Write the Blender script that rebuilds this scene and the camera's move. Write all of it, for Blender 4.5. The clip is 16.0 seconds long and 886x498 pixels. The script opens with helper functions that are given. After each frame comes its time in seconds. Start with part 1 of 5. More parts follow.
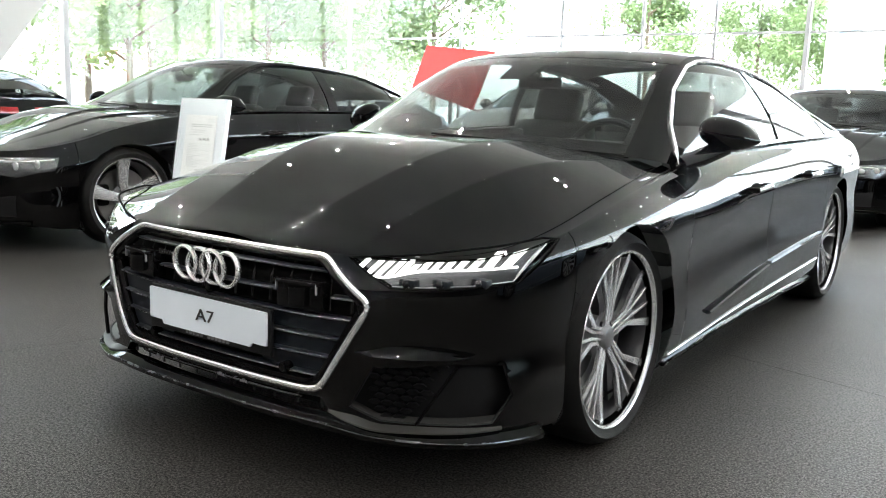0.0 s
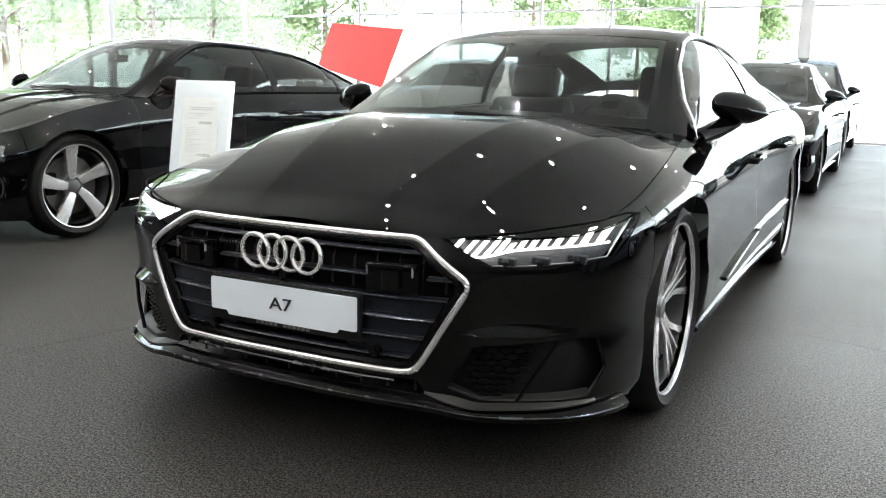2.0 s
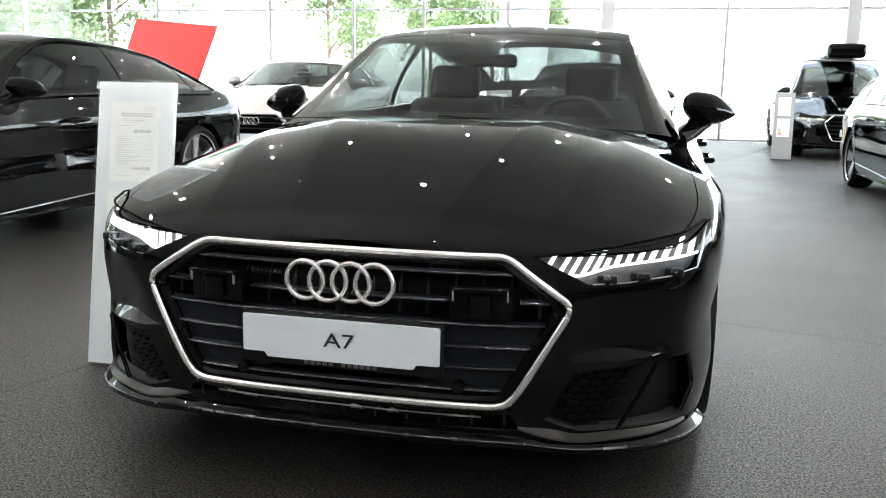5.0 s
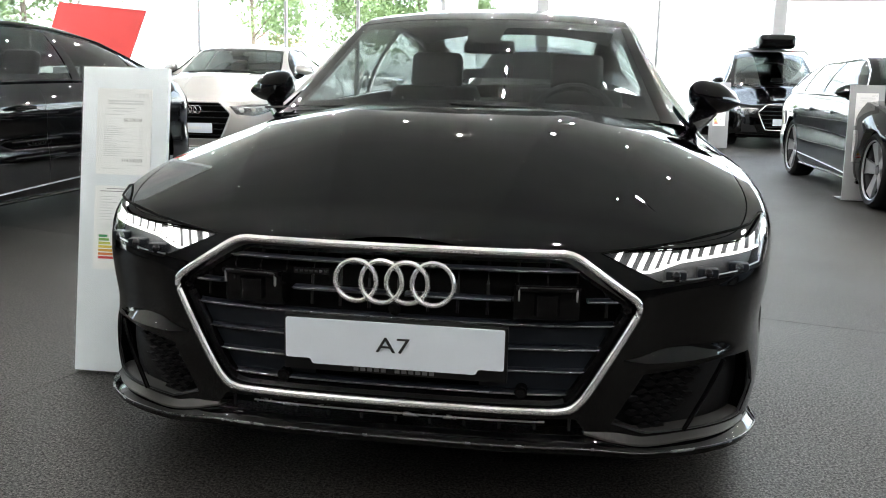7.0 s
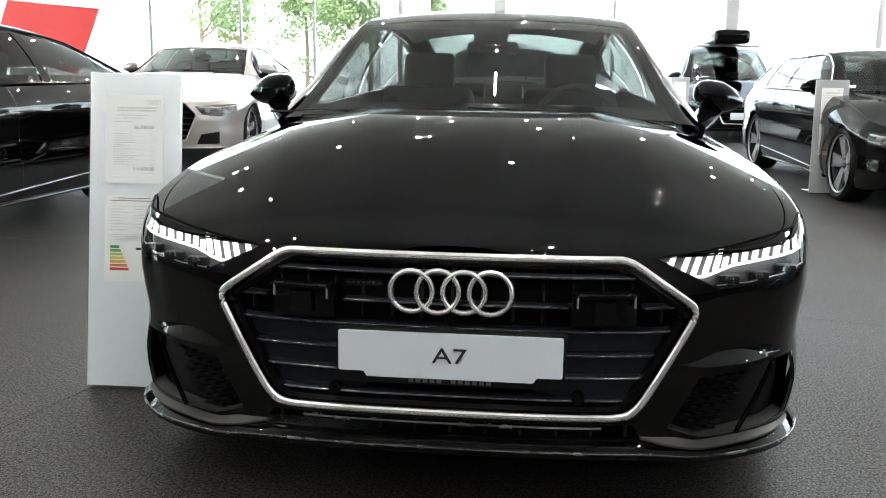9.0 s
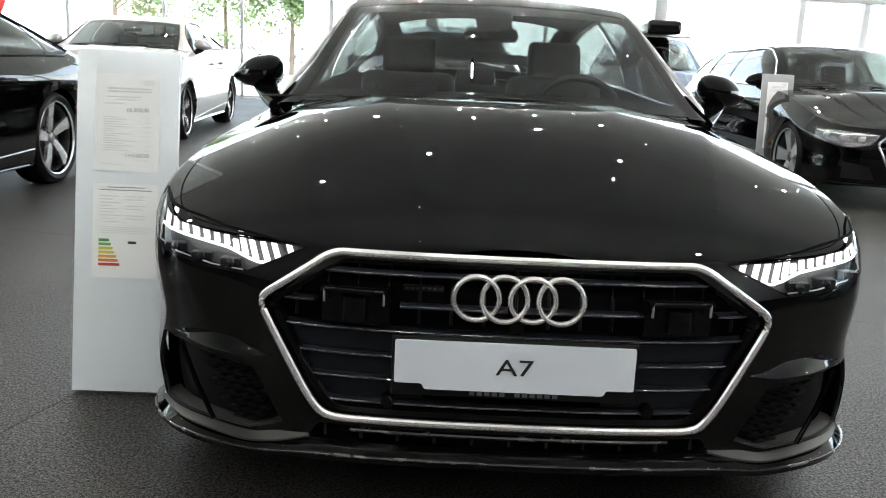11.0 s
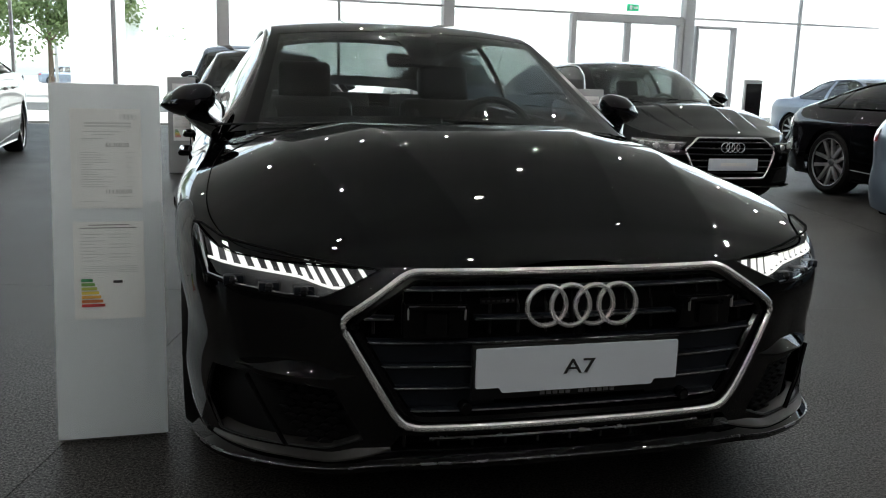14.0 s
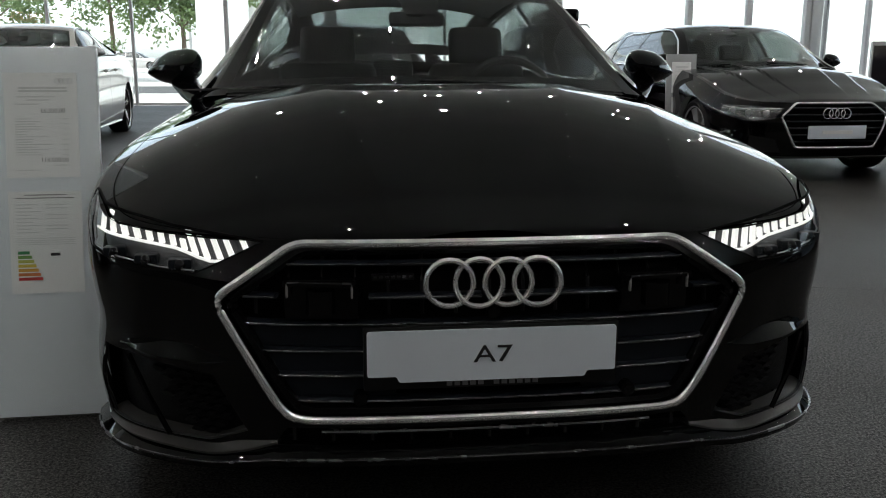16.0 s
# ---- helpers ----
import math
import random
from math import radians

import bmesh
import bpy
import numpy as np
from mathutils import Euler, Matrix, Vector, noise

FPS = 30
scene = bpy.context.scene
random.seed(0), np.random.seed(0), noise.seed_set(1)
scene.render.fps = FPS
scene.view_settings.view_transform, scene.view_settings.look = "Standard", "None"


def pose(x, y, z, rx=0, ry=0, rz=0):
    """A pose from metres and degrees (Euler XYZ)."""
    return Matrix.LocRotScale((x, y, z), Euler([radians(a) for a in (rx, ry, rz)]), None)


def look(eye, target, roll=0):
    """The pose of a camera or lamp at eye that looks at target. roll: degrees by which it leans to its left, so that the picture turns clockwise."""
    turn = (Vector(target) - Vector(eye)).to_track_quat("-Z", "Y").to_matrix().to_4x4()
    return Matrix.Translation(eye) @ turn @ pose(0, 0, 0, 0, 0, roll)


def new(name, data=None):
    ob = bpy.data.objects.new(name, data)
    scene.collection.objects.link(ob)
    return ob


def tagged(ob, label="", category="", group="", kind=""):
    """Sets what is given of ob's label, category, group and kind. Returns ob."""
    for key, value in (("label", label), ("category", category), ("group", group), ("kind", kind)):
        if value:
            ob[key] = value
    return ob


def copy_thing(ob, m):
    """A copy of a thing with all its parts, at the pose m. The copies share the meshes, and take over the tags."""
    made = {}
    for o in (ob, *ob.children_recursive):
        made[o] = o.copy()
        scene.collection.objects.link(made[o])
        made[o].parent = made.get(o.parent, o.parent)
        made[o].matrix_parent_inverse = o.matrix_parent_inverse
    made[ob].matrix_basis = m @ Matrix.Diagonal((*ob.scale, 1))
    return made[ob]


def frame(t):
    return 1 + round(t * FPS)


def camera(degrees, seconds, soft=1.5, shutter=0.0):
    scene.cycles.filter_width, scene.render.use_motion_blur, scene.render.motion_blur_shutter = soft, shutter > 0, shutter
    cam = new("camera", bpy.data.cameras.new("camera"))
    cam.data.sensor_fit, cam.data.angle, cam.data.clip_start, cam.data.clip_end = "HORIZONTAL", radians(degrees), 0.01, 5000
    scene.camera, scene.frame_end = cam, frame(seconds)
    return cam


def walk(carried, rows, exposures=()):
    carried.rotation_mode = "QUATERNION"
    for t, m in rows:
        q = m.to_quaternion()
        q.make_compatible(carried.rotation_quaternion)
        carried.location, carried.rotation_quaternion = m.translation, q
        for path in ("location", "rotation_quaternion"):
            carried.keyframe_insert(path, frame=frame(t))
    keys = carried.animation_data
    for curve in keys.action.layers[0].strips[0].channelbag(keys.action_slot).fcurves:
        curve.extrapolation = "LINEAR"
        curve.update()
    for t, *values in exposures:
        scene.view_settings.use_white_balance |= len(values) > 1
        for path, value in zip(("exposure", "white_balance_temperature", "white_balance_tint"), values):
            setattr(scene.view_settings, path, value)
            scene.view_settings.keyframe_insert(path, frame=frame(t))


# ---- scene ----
cam = camera(53.6, 16.0, 1.0)
PATH = [
    (0, (2.017, -1.629, 1.071), (0.879, -0.018, 0.742), 2.0),
    (0.5, (1.908, -1.79, 1.093), (0.869, -0.106, 0.806), 2.6),
    (1, (1.805, -1.927, 1.088), (0.813, -0.216, 0.788), 2.7),
    (1.5, (1.701, -1.944, 1.069), (0.731, -0.226, 0.744), 2.5),
    (2, (1.547, -1.93, 1.061), (0.635, -0.189, 0.69), 1.2),
    (2.5, (1.407, -1.956, 1.059), (0.525, -0.197, 0.697), 2.3),
    (3, (1.239, -2.066, 1.073), (0.5, -0.244, 0.71), 2.5),
    (3.5, (1.119, -2.118, 1.06), (0.471, -0.262, 0.69), 2.7),
    (4, (0.98, -2.059, 1.047), (0.411, -0.18, 0.667), 1.8),
    (4.5, (0.858, -2.003, 1.057), (0.344, -0.105, 0.692), 1.2),
    (7, (0.407, -1.899, 1.044), (0.11, 0.041, 0.659), 1.3),
    (7.5, (0.325, -1.901, 1.051), (0.074, 0.04, 0.641), 1.0),
    (8, (0.238, -1.944, 1.069), (0.016, 0.004, 0.676), 1.1),
    (10.5, (-0.012, -1.788, 1.06), (-0.093, 0.17, 0.659), 1.3),
    (11, (-0.175, -1.772, 1.075), (-0.166, 0.182, 0.648), 2.6),
    (11.5, (-0.343, -1.805, 1.094), (-0.293, 0.146, 0.653), 1.9),
    (12, (-0.499, -1.783, 1.043), (-0.4, 0.171, 0.625), 2.7),
    (12.5, (-0.566, -1.692, 1.058), (-0.346, 0.249, 0.628), 0.4),
    (13, (-0.667, -1.679, 1.064), (-0.308, 0.24, 0.627), 0.4),
    (13.5, (-0.786, -1.756, 1.076), (-0.304, 0.14, 0.658), 1.3),
    (14, (-0.847, -1.843, 1.087), (-0.34, 0.055, 0.713), 1.7),
    (14.5, (-0.851, -1.866, 1.085), (-0.378, 0.039, 0.702), 2.1),
    (15, (-0.67, -1.799, 1.06), (-0.296, 0.121, 0.641), 1.2),
    (15.5, (-0.457, -1.746, 1.059), (-0.181, 0.199, 0.682), 1.6),
    (16, (-0.295, -1.679, 1.024), (-0.078, 0.263, 0.597), 0.1),
]
EXPOSURES = [(t, e, 6350, 9) for t, e in ((0.0, 4.0), (4.5, 3.83), (7.0, 3.68), (12.0, 3.58), (12.5, 3.46), (13.0, 2.72), (14.0, 2.2), (16.0, 2.0))]
walk(cam, [(t, look(eye, target, roll)) for t, eye, target, roll in PATH], EXPOSURES)

# ---- world and sun ----
world = bpy.data.worlds.new("overcast_sky")
scene.world = world
world.use_nodes = True
wn = world.node_tree.nodes
sky = wn.new("ShaderNodeTexSky")
sky.sky_type, sky.sun_disc = "NISHITA", False
sky.sun_elevation, sky.sun_rotation = radians(62), radians(204)
sky.air_density, sky.dust_density, sky.ozone_density = 0.8, 1.6, 0.6
haze = wn.new("ShaderNodeHueSaturation")
haze.inputs["Saturation"].default_value = 0.4
world.node_tree.links.new(sky.outputs[0], haze.inputs["Color"])
world.node_tree.links.new(haze.outputs[0], wn["Background"].inputs[0])
wn["Background"].inputs[1].default_value = 0.15
sun = new("sun", bpy.data.lights.new("sun", "SUN"))
sun.data.energy, sun.data.angle, sun.data.color = 1.5, radians(12), (1.0, 0.96, 0.9)
sun.matrix_world = look((8, -10, 36), (0, 8, 0))


# ---- materials ----
def mat(name, color, rough=0.5, metal=0.0, coat=0.0, coat_rough=0.03, coat_ior=1.5, vary=0.0, scale=8.0, bump=0.0, bump_scale=200.0, rough_vary=0.0, emit=None, emit_strength=0.0, spec=0.5, per_object=0.0):
    """A procedural surface: colour varied at two scales, fine relief, optional clear coat."""
    m = bpy.data.materials.new(name)
    m.use_nodes = True
    nt = m.node_tree
    b = nt.nodes["Principled BSDF"]
    b.inputs["Base Color"].default_value = (*color, 1)
    b.inputs["Roughness"].default_value = rough
    b.inputs["Metallic"].default_value = metal
    b.inputs["Coat Weight"].default_value = coat
    b.inputs["Coat Roughness"].default_value = coat_rough
    b.inputs["Coat IOR"].default_value = coat_ior
    b.inputs["Specular IOR Level"].default_value = spec
    if emit:
        b.inputs["Emission Color"].default_value = (*emit, 1)
        b.inputs["Emission Strength"].default_value = emit_strength
    if vary or bump or rough_vary:
        tc = nt.nodes.new("ShaderNodeTexCoord")
        big = nt.nodes.new("ShaderNodeTexNoise")
        big.inputs["Scale"].default_value, big.inputs["Detail"].default_value = scale, 6
        fine = nt.nodes.new("ShaderNodeTexNoise")
        fine.inputs["Scale"].default_value, fine.inputs["Detail"].default_value = bump_scale, 3
        for n in (big, fine):
            nt.links.new(tc.outputs["Object"], n.inputs["Vector"])
        if vary:
            add = nt.nodes.new("ShaderNodeMath")
            add.operation = "ADD"
            nt.links.new(big.outputs["Fac"], add.inputs[0])
            nt.links.new(fine.outputs["Fac"], add.inputs[1])
            ramp = nt.nodes.new("ShaderNodeMapRange")
            ramp.inputs["From Min"].default_value, ramp.inputs["From Max"].default_value = 0.65, 1.35
            ramp.inputs["To Min"].default_value, ramp.inputs["To Max"].default_value = 1 - vary, 1 + vary
            nt.links.new(add.outputs[0], ramp.inputs["Value"])
            mul = nt.nodes.new("ShaderNodeVectorMath")
            mul.operation = "SCALE"
            mul.inputs[0].default_value = color
            nt.links.new(ramp.outputs[0], mul.inputs["Scale"])
            nt.links.new(mul.outputs[0], b.inputs["Base Color"])
        if rough_vary:
            rr = nt.nodes.new("ShaderNodeMapRange")
            rr.inputs["From Min"].default_value, rr.inputs["From Max"].default_value = 0.3, 0.7
            rr.inputs["To Min"].default_value, rr.inputs["To Max"].default_value = max(0.0, rough - rough_vary), rough + rough_vary
            nt.links.new(big.outputs["Fac"], rr.inputs["Value"])
            nt.links.new(rr.outputs[0], b.inputs["Roughness"])
        if bump:
            bp = nt.nodes.new("ShaderNodeBump")
            bp.inputs["Strength"].default_value, bp.inputs["Distance"].default_value = bump, 0.002
            nt.links.new(fine.outputs["Fac"], bp.inputs["Height"])
            nt.links.new(bp.outputs[0], b.inputs["Normal"])
    return m


def glass(name, tint, gloss=0.0, face=0.04):
    """Thin glass: tinted see-through with mirror gloss that grows towards grazing angles."""
    m = bpy.data.materials.new(name)
    m.use_nodes = True
    nt = m.node_tree
    nt.nodes.remove(nt.nodes["Principled BSDF"])
    tr, gl, mix, lw, po, mr = (nt.nodes.new("ShaderNode" + k) for k in ("BsdfTransparent", "BsdfGlossy", "MixShader", "LayerWeight", "Math", "MapRange"))
    tr.inputs["Color"].default_value = (*tint, 1)
    gl.inputs["Roughness"].default_value = gloss
    gl.inputs["Color"].default_value = (1, 1, 1, 1)
    lw.inputs["Blend"].default_value = 0.5
    po.operation = "POWER"
    po.inputs[1].default_value = 5.0
    mr.inputs["To Min"].default_value, mr.inputs["To Max"].default_value = face, 1.0
    nt.links.new(lw.outputs["Facing"], po.inputs[0])
    nt.links.new(po.outputs[0], mr.inputs["Value"])
    nt.links.new(mr.outputs[0], mix.inputs[0])
    nt.links.new(tr.outputs[0], mix.inputs[1])
    nt.links.new(gl.outputs[0], mix.inputs[2])
    nt.links.new(mix.outputs[0], nt.nodes["Material Output"].inputs["Surface"])
    return m


PAINT_BLACK = mat("black_paint", (0.0007, 0.0007, 0.0008), 0.95, 0.0, 1.0, 0.004, 1.5, vary=0.15, scale=3, bump_scale=900, spec=0.0)
PAINT_SILVER = mat("silver_paint", (0.43, 0.415, 0.4), 0.32, 0.55, 1.0, 0.02, vary=0.04, scale=2, bump_scale=1500)
PAINT_WHITE = mat("pearl_paint", (0.62, 0.6, 0.57), 0.35, 0.2, 1.0, 0.02, vary=0.03, scale=2, bump_scale=1500)
PAINT_BLUE = mat("grey_blue_paint", (0.16, 0.2, 0.26), 0.3, 0.5, 1.0, 0.02, vary=0.04, scale=2, bump_scale=1500)
GLOSS_BLACK = mat("gloss_black_trim", (0.002, 0.002, 0.0022), 0.1, 0, 0.0, 0.03, vary=0.2, scale=4, spec=0.3)
PLASTIC = mat("grained_black_plastic", (0.005, 0.005, 0.0055), 0.5, spec=0.22, vary=0.25, scale=12, bump=0.25, bump_scale=700)
FIN = mat("satin_grey_plastic", (0.018, 0.0175, 0.017), 0.38, spec=0.35, vary=0.15, scale=9, bump=0.1, bump_scale=500)
SATIN = mat("satin_dark_plastic", (0.006, 0.0078, 0.011), 0.3, spec=0.3, vary=0.15, scale=6, bump=0.05, bump_scale=500)
# black plastic taken near zero: the shade of hollows is in its colour
DARK = mat("shade_black_plastic", (0.0022, 0.0022, 0.0022), 0.8, spec=0.05, vary=0.3, scale=6)
CHROME = mat("polished_chrome", (0.95, 0.95, 0.95), 0.2, 0.8, vary=0.02, scale=10, rough_vary=0.02)
DARK_CHROME = mat("dark_chrome", (0.17, 0.17, 0.18), 0.24, 1.0, vary=0.1, scale=30, rough_vary=0.08)
DARK_PRINT = mat("dark_grey_print", (0.10, 0.10, 0.105), 0.5, vary=0.1)
ALU = mat("machined_aluminium", (0.78, 0.78, 0.79), 0.27, 0.85, vary=0.02, scale=6, bump_scale=900)
ALU_SATIN = mat("satin_aluminium", (0.42, 0.42, 0.43), 0.36, 0.7, vary=0.06, scale=20, rough_vary=0.05)
RIM_DARK = mat("dark_rim_lacquer", (0.02, 0.02, 0.022), 0.3, 0.3, 0.5, 0.05, vary=0.2, scale=10)
RIM_GREY = mat("titanium_grey_rim", (0.16, 0.16, 0.165), 0.35, 0.6, 0.5, 0.05, vary=0.1, scale=10)
RUBBER = mat("tyre_rubber", (0.006, 0.006, 0.006), 0.62, spec=0.15, vary=0.3, scale=15, bump=0.3, bump_scale=350)
DISC = mat("brake_disc_iron", (0.14, 0.135, 0.13), 0.35, 1.0, vary=0.15, scale=30)
LAMP_GREY = mat("silvered_lamp_housing", (0.15, 0.153, 0.157), 0.25, 0.8, vary=0.25, scale=25)
GLASS_WS = glass("windscreen_glass", (0.6, 0.64, 0.63), face=0.09)
GLASS_SIDE = glass("side_window_glass", (0.32, 0.35, 0.345), face=0.06)
GLASS_DARK = glass("privacy_glass", (0.07, 0.075, 0.075), face=0.06)
GLASS_TINT = glass("tinted_side_glass", (0.18, 0.2, 0.195), face=0.06)
LAMP_TRAY = mat("grey_lamp_housing", (0.06, 0.061, 0.065), 0.42, 0.25, vary=0.2, scale=20)
LAMP_BRIGHT = mat("bright_lamp_reflector", (0.6, 0.61, 0.62), 0.25, 0.6, vary=0.15, scale=30)
BADGE_BLUE = mat("blue_enamel", (0.16, 0.24, 0.34), 0.3, vary=0.05)
LENS = glass("headlight_lens", (0.94, 0.95, 0.96), face=0.012)
ACRYLIC = glass("clear_acrylic", (0.97, 0.98, 0.98), gloss=0.3, face=0.03)
SHOWROOM_GLASS = glass("showroom_glass", (0.93, 0.965, 0.95))
DRL = mat("running_light_segment", (0.8, 0.8, 0.78), 0.3, emit=(1.0, 0.97, 0.9), emit_strength=0.2)
RED_LENS = mat("red_lamp_lens", (0.25, 0.008, 0.01), 0.12, coat=1.0, vary=0.1)
PLATE = mat("white_plate", (0.62, 0.67, 0.735), 0.4, vary=0.02, scale=15, bump_scale=300)
INK = mat("black_print", (0.012, 0.012, 0.013), 0.5, vary=0.1)
PRICE_PRINT = mat("dark_price_print", (0.3, 0.305, 0.31), 0.5, vary=0.1)
GREY_PRINT = mat("grey_print", (0.7, 0.71, 0.72), 0.6, vary=0.1)
SEAT = mat("black_leather", (0.018, 0.018, 0.019), 0.5, vary=0.25, scale=10, bump=0.2, bump_scale=250)
DASH = mat("dashboard_plastic", (0.02, 0.02, 0.021), 0.6, vary=0.2, scale=10, bump=0.15, bump_scale=400)
BOARD = mat("white_acrylic_board", (0.82, 0.865, 0.91), 0.3, coat=0.2, vary=0.02, scale=3, bump_scale=50)
PAPER = mat("white_paper", (0.95, 0.955, 0.96), 0.55, vary=0.02, scale=20)
STAND_GREY = mat("grey_stand_lacquer", (0.36, 0.37, 0.38), 0.35, vary=0.05, scale=6)
RED_BOARD = mat("red_panel", (0.62, 0.035, 0.03), 0.5, vary=0.06, scale=2)
FRAME_GREY = mat("grey_window_frame", (0.36, 0.365, 0.37), 0.45, 0.0, vary=0.08, scale=4)
WALL_WHITE = mat("white_plaster", (0.5, 0.5, 0.495), 0.8, vary=0.04, scale=2, bump=0.1, bump_scale=80)
WALL_DARK = mat("dark_wall_panel", (0.03, 0.03, 0.031), 0.6, vary=0.1, scale=2)
CEIL = mat("pale_ceiling_panel", (0.8, 0.775, 0.745), 0.8, vary=0.06, scale=1.5)
SPOT = mat("spot_lamp_glow", (0.9, 0.85, 0.75), 0.4, emit=(1.0, 0.96, 0.89), emit_strength=450)
EXIT = mat("green_exit_sign", (0.02, 0.3, 0.13), 0.4, emit=(0.05, 0.6, 0.3), emit_strength=0.12, vary=0.1)
SCREEN = mat("dark_kiosk_screen", (0.01, 0.01, 0.012), 0.15, vary=0.2)
PAVE = mat("light_paving", (0.42, 0.41, 0.39), 0.85, vary=0.15, scale=1.5, bump=0.3, bump_scale=30)
ROAD = mat("asphalt", (0.055, 0.055, 0.056), 0.9, vary=0.2, scale=2, bump=0.4, bump_scale=60)
FACADE = mat("white_cladding", (0.8, 0.8, 0.79), 0.6, vary=0.05, scale=0.5)
BARK = mat("tree_bark", (0.12, 0.09, 0.065), 0.9, vary=0.35, scale=12, bump=0.6, bump_scale=40)
GREENS = [mat("leaf_green", c, 0.55, vary=0.35, scale=1.2, bump_scale=6) for c in ((0.085, 0.125, 0.05), (0.10, 0.14, 0.055), (0.08, 0.115, 0.05))]
for g in GREENS:  # leaves let some light through
    nt = g.node_tree
    b, out = nt.nodes["Principled BSDF"], nt.nodes["Material Output"]
    tr, mx = nt.nodes.new("ShaderNodeBsdfTranslucent"), nt.nodes.new("ShaderNodeMixShader")
    tr.inputs["Color"].default_value = (0.26, 0.35, 0.14, 1)
    mx.inputs[0].default_value = 0.32
    nt.links.new(b.outputs[0], mx.inputs[1])
    nt.links.new(tr.outputs[0], mx.inputs[2])
    nt.links.new(mx.outputs[0], out.inputs["Surface"])
LABEL = [mat("label_stripe", c, 0.5, vary=0.05) for c in ((0.05, 0.3, 0.12), (0.2, 0.42, 0.1), (0.55, 0.6, 0.12), (0.75, 0.6, 0.08), (0.75, 0.42, 0.06), (0.7, 0.22, 0.06), (0.6, 0.05, 0.05))]



def terrazzo():
    """Dark stone floor with light and dark grains and slow stains."""
    m = mat("dark_terrazzo", (0.08, 0.075, 0.07), 0.5, spec=0.4)
    nt = m.node_tree
    b = nt.nodes["Principled BSDF"]
    tc = nt.nodes.new("ShaderNodeTexCoord")

    def noise_node(scale, detail):
        n = nt.nodes.new("ShaderNodeTexNoise")
        n.inputs["Scale"].default_value, n.inputs["Detail"].default_value = scale, detail
        n.inputs["Roughness"].default_value = 0.65
        nt.links.new(tc.outputs["Object"], n.inputs["Vector"])
        return n

    def remap(src, a, b2, c, d):
        r = nt.nodes.new("ShaderNodeMapRange")
        for k, v in zip(("From Min", "From Max", "To Min", "To Max"), (a, b2, c, d)):
            r.inputs[k].default_value = v
        nt.links.new(src, r.inputs["Value"])
        return r.outputs[0]

    def times(x, y):
        r = nt.nodes.new("ShaderNodeMath")
        r.operation = "MULTIPLY"
        nt.links.new(x, r.inputs[0])
        nt.links.new(y, r.inputs[1])
        return r.outputs[0]
    grain, fleck, mid, stain = noise_node(130, 3), noise_node(260, 2), noise_node(48, 4), noise_node(0.9, 5)
    tone = times(times(remap(grain.outputs["Fac"], 0.40, 0.60, 0.05, 2.1), remap(mid.outputs["Fac"], 0.3, 0.7, 0.65, 1.35)), remap(stain.outputs["Fac"], 0.3, 0.7, 0.75, 1.25))
    k = times(tone, remap(fleck.outputs["Fac"], 0.56, 0.68, 0.75, 3.2))
    col = nt.nodes.new("ShaderNodeVectorMath")
    col.operation = "SCALE"
    col.inputs[0].default_value = (0.0165, 0.0152, 0.0140)
    nt.links.new(k, col.inputs["Scale"])
    nt.links.new(col.outputs[0], b.inputs["Base Color"])
    nt.links.new(times(remap(stain.outputs["Fac"], 0.3, 0.7, 0.9, 1.1), remap(grain.outputs["Fac"], 0.38, 0.62, 0.60, 0.46)), b.inputs["Roughness"])
    nt.links.new(times(remap(grain.outputs["Fac"], 0.38, 0.62, 0.12, 0.36), remap(mid.outputs["Fac"], 0.3, 0.7, 0.7, 1.3)), b.inputs["Specular IOR Level"])
    bp = nt.nodes.new("ShaderNodeBump")
    bp.inputs["Strength"].default_value, bp.inputs["Distance"].default_value = 0.02, 0.0015
    nt.links.new(grain.outputs["Fac"], bp.inputs["Height"])
    nt.links.new(bp.outputs[0], b.inputs["Normal"])
    return m


FLOOR_MAT = terrazzo()

# ---- mesh helpers ----
def part(name, bm, material, parent=None, label="", sharp=35):
    """Links a bmesh as one mesh object under a thing or a part."""
    me = bpy.data.meshes.new(name)
    bm.normal_update()
    bm.to_mesh(me)
    bm.free()
    me.materials.append(material)
    me.shade_smooth()
    me.set_sharp_from_angle(angle=radians(sharp))
    ob = new(name, me)
    if parent is not None:
        ob.parent = parent
    return tagged(ob, label) if label else ob


def thing(name, label, category, group="", kind=""):
    return tagged(new(name), label, category, group, kind)


def clone(ob, parent, m):
    """The same part, with its sub-parts, once more under a parent."""
    twin = ob.copy()
    scene.collection.objects.link(twin)
    twin.parent, twin.matrix_basis = parent, m
    for c in ob.children:
        clone(c, twin, c.matrix_basis.copy())
    return twin


def box(bm, c, size, bevel=0.0, m=None, segs=2):
    r = bmesh.ops.create_cube(bm, size=1.0, matrix=(m or Matrix()) @ Matrix.LocRotScale(c, None, size))
    if bevel:
        edges = list({e for v in r["verts"] for e in v.link_edges})
        bmesh.ops.bevel(bm, geom=edges, offset=bevel, segments=segs, profile=0.6, affect="EDGES")
    return bm


def cyl(bm, a, b, r0, r1=None, seg=16):
    a, b = Vector(a), Vector(b)
    q = (b - a).to_track_quat("Z", "Y").to_matrix().to_4x4()
    bmesh.ops.create_cone(bm, cap_ends=True, segments=seg, radius1=r0, radius2=r0 if r1 is None else r1, depth=(b - a).length,
                          matrix=Matrix.Translation((a + b) / 2) @ q)
    return bm


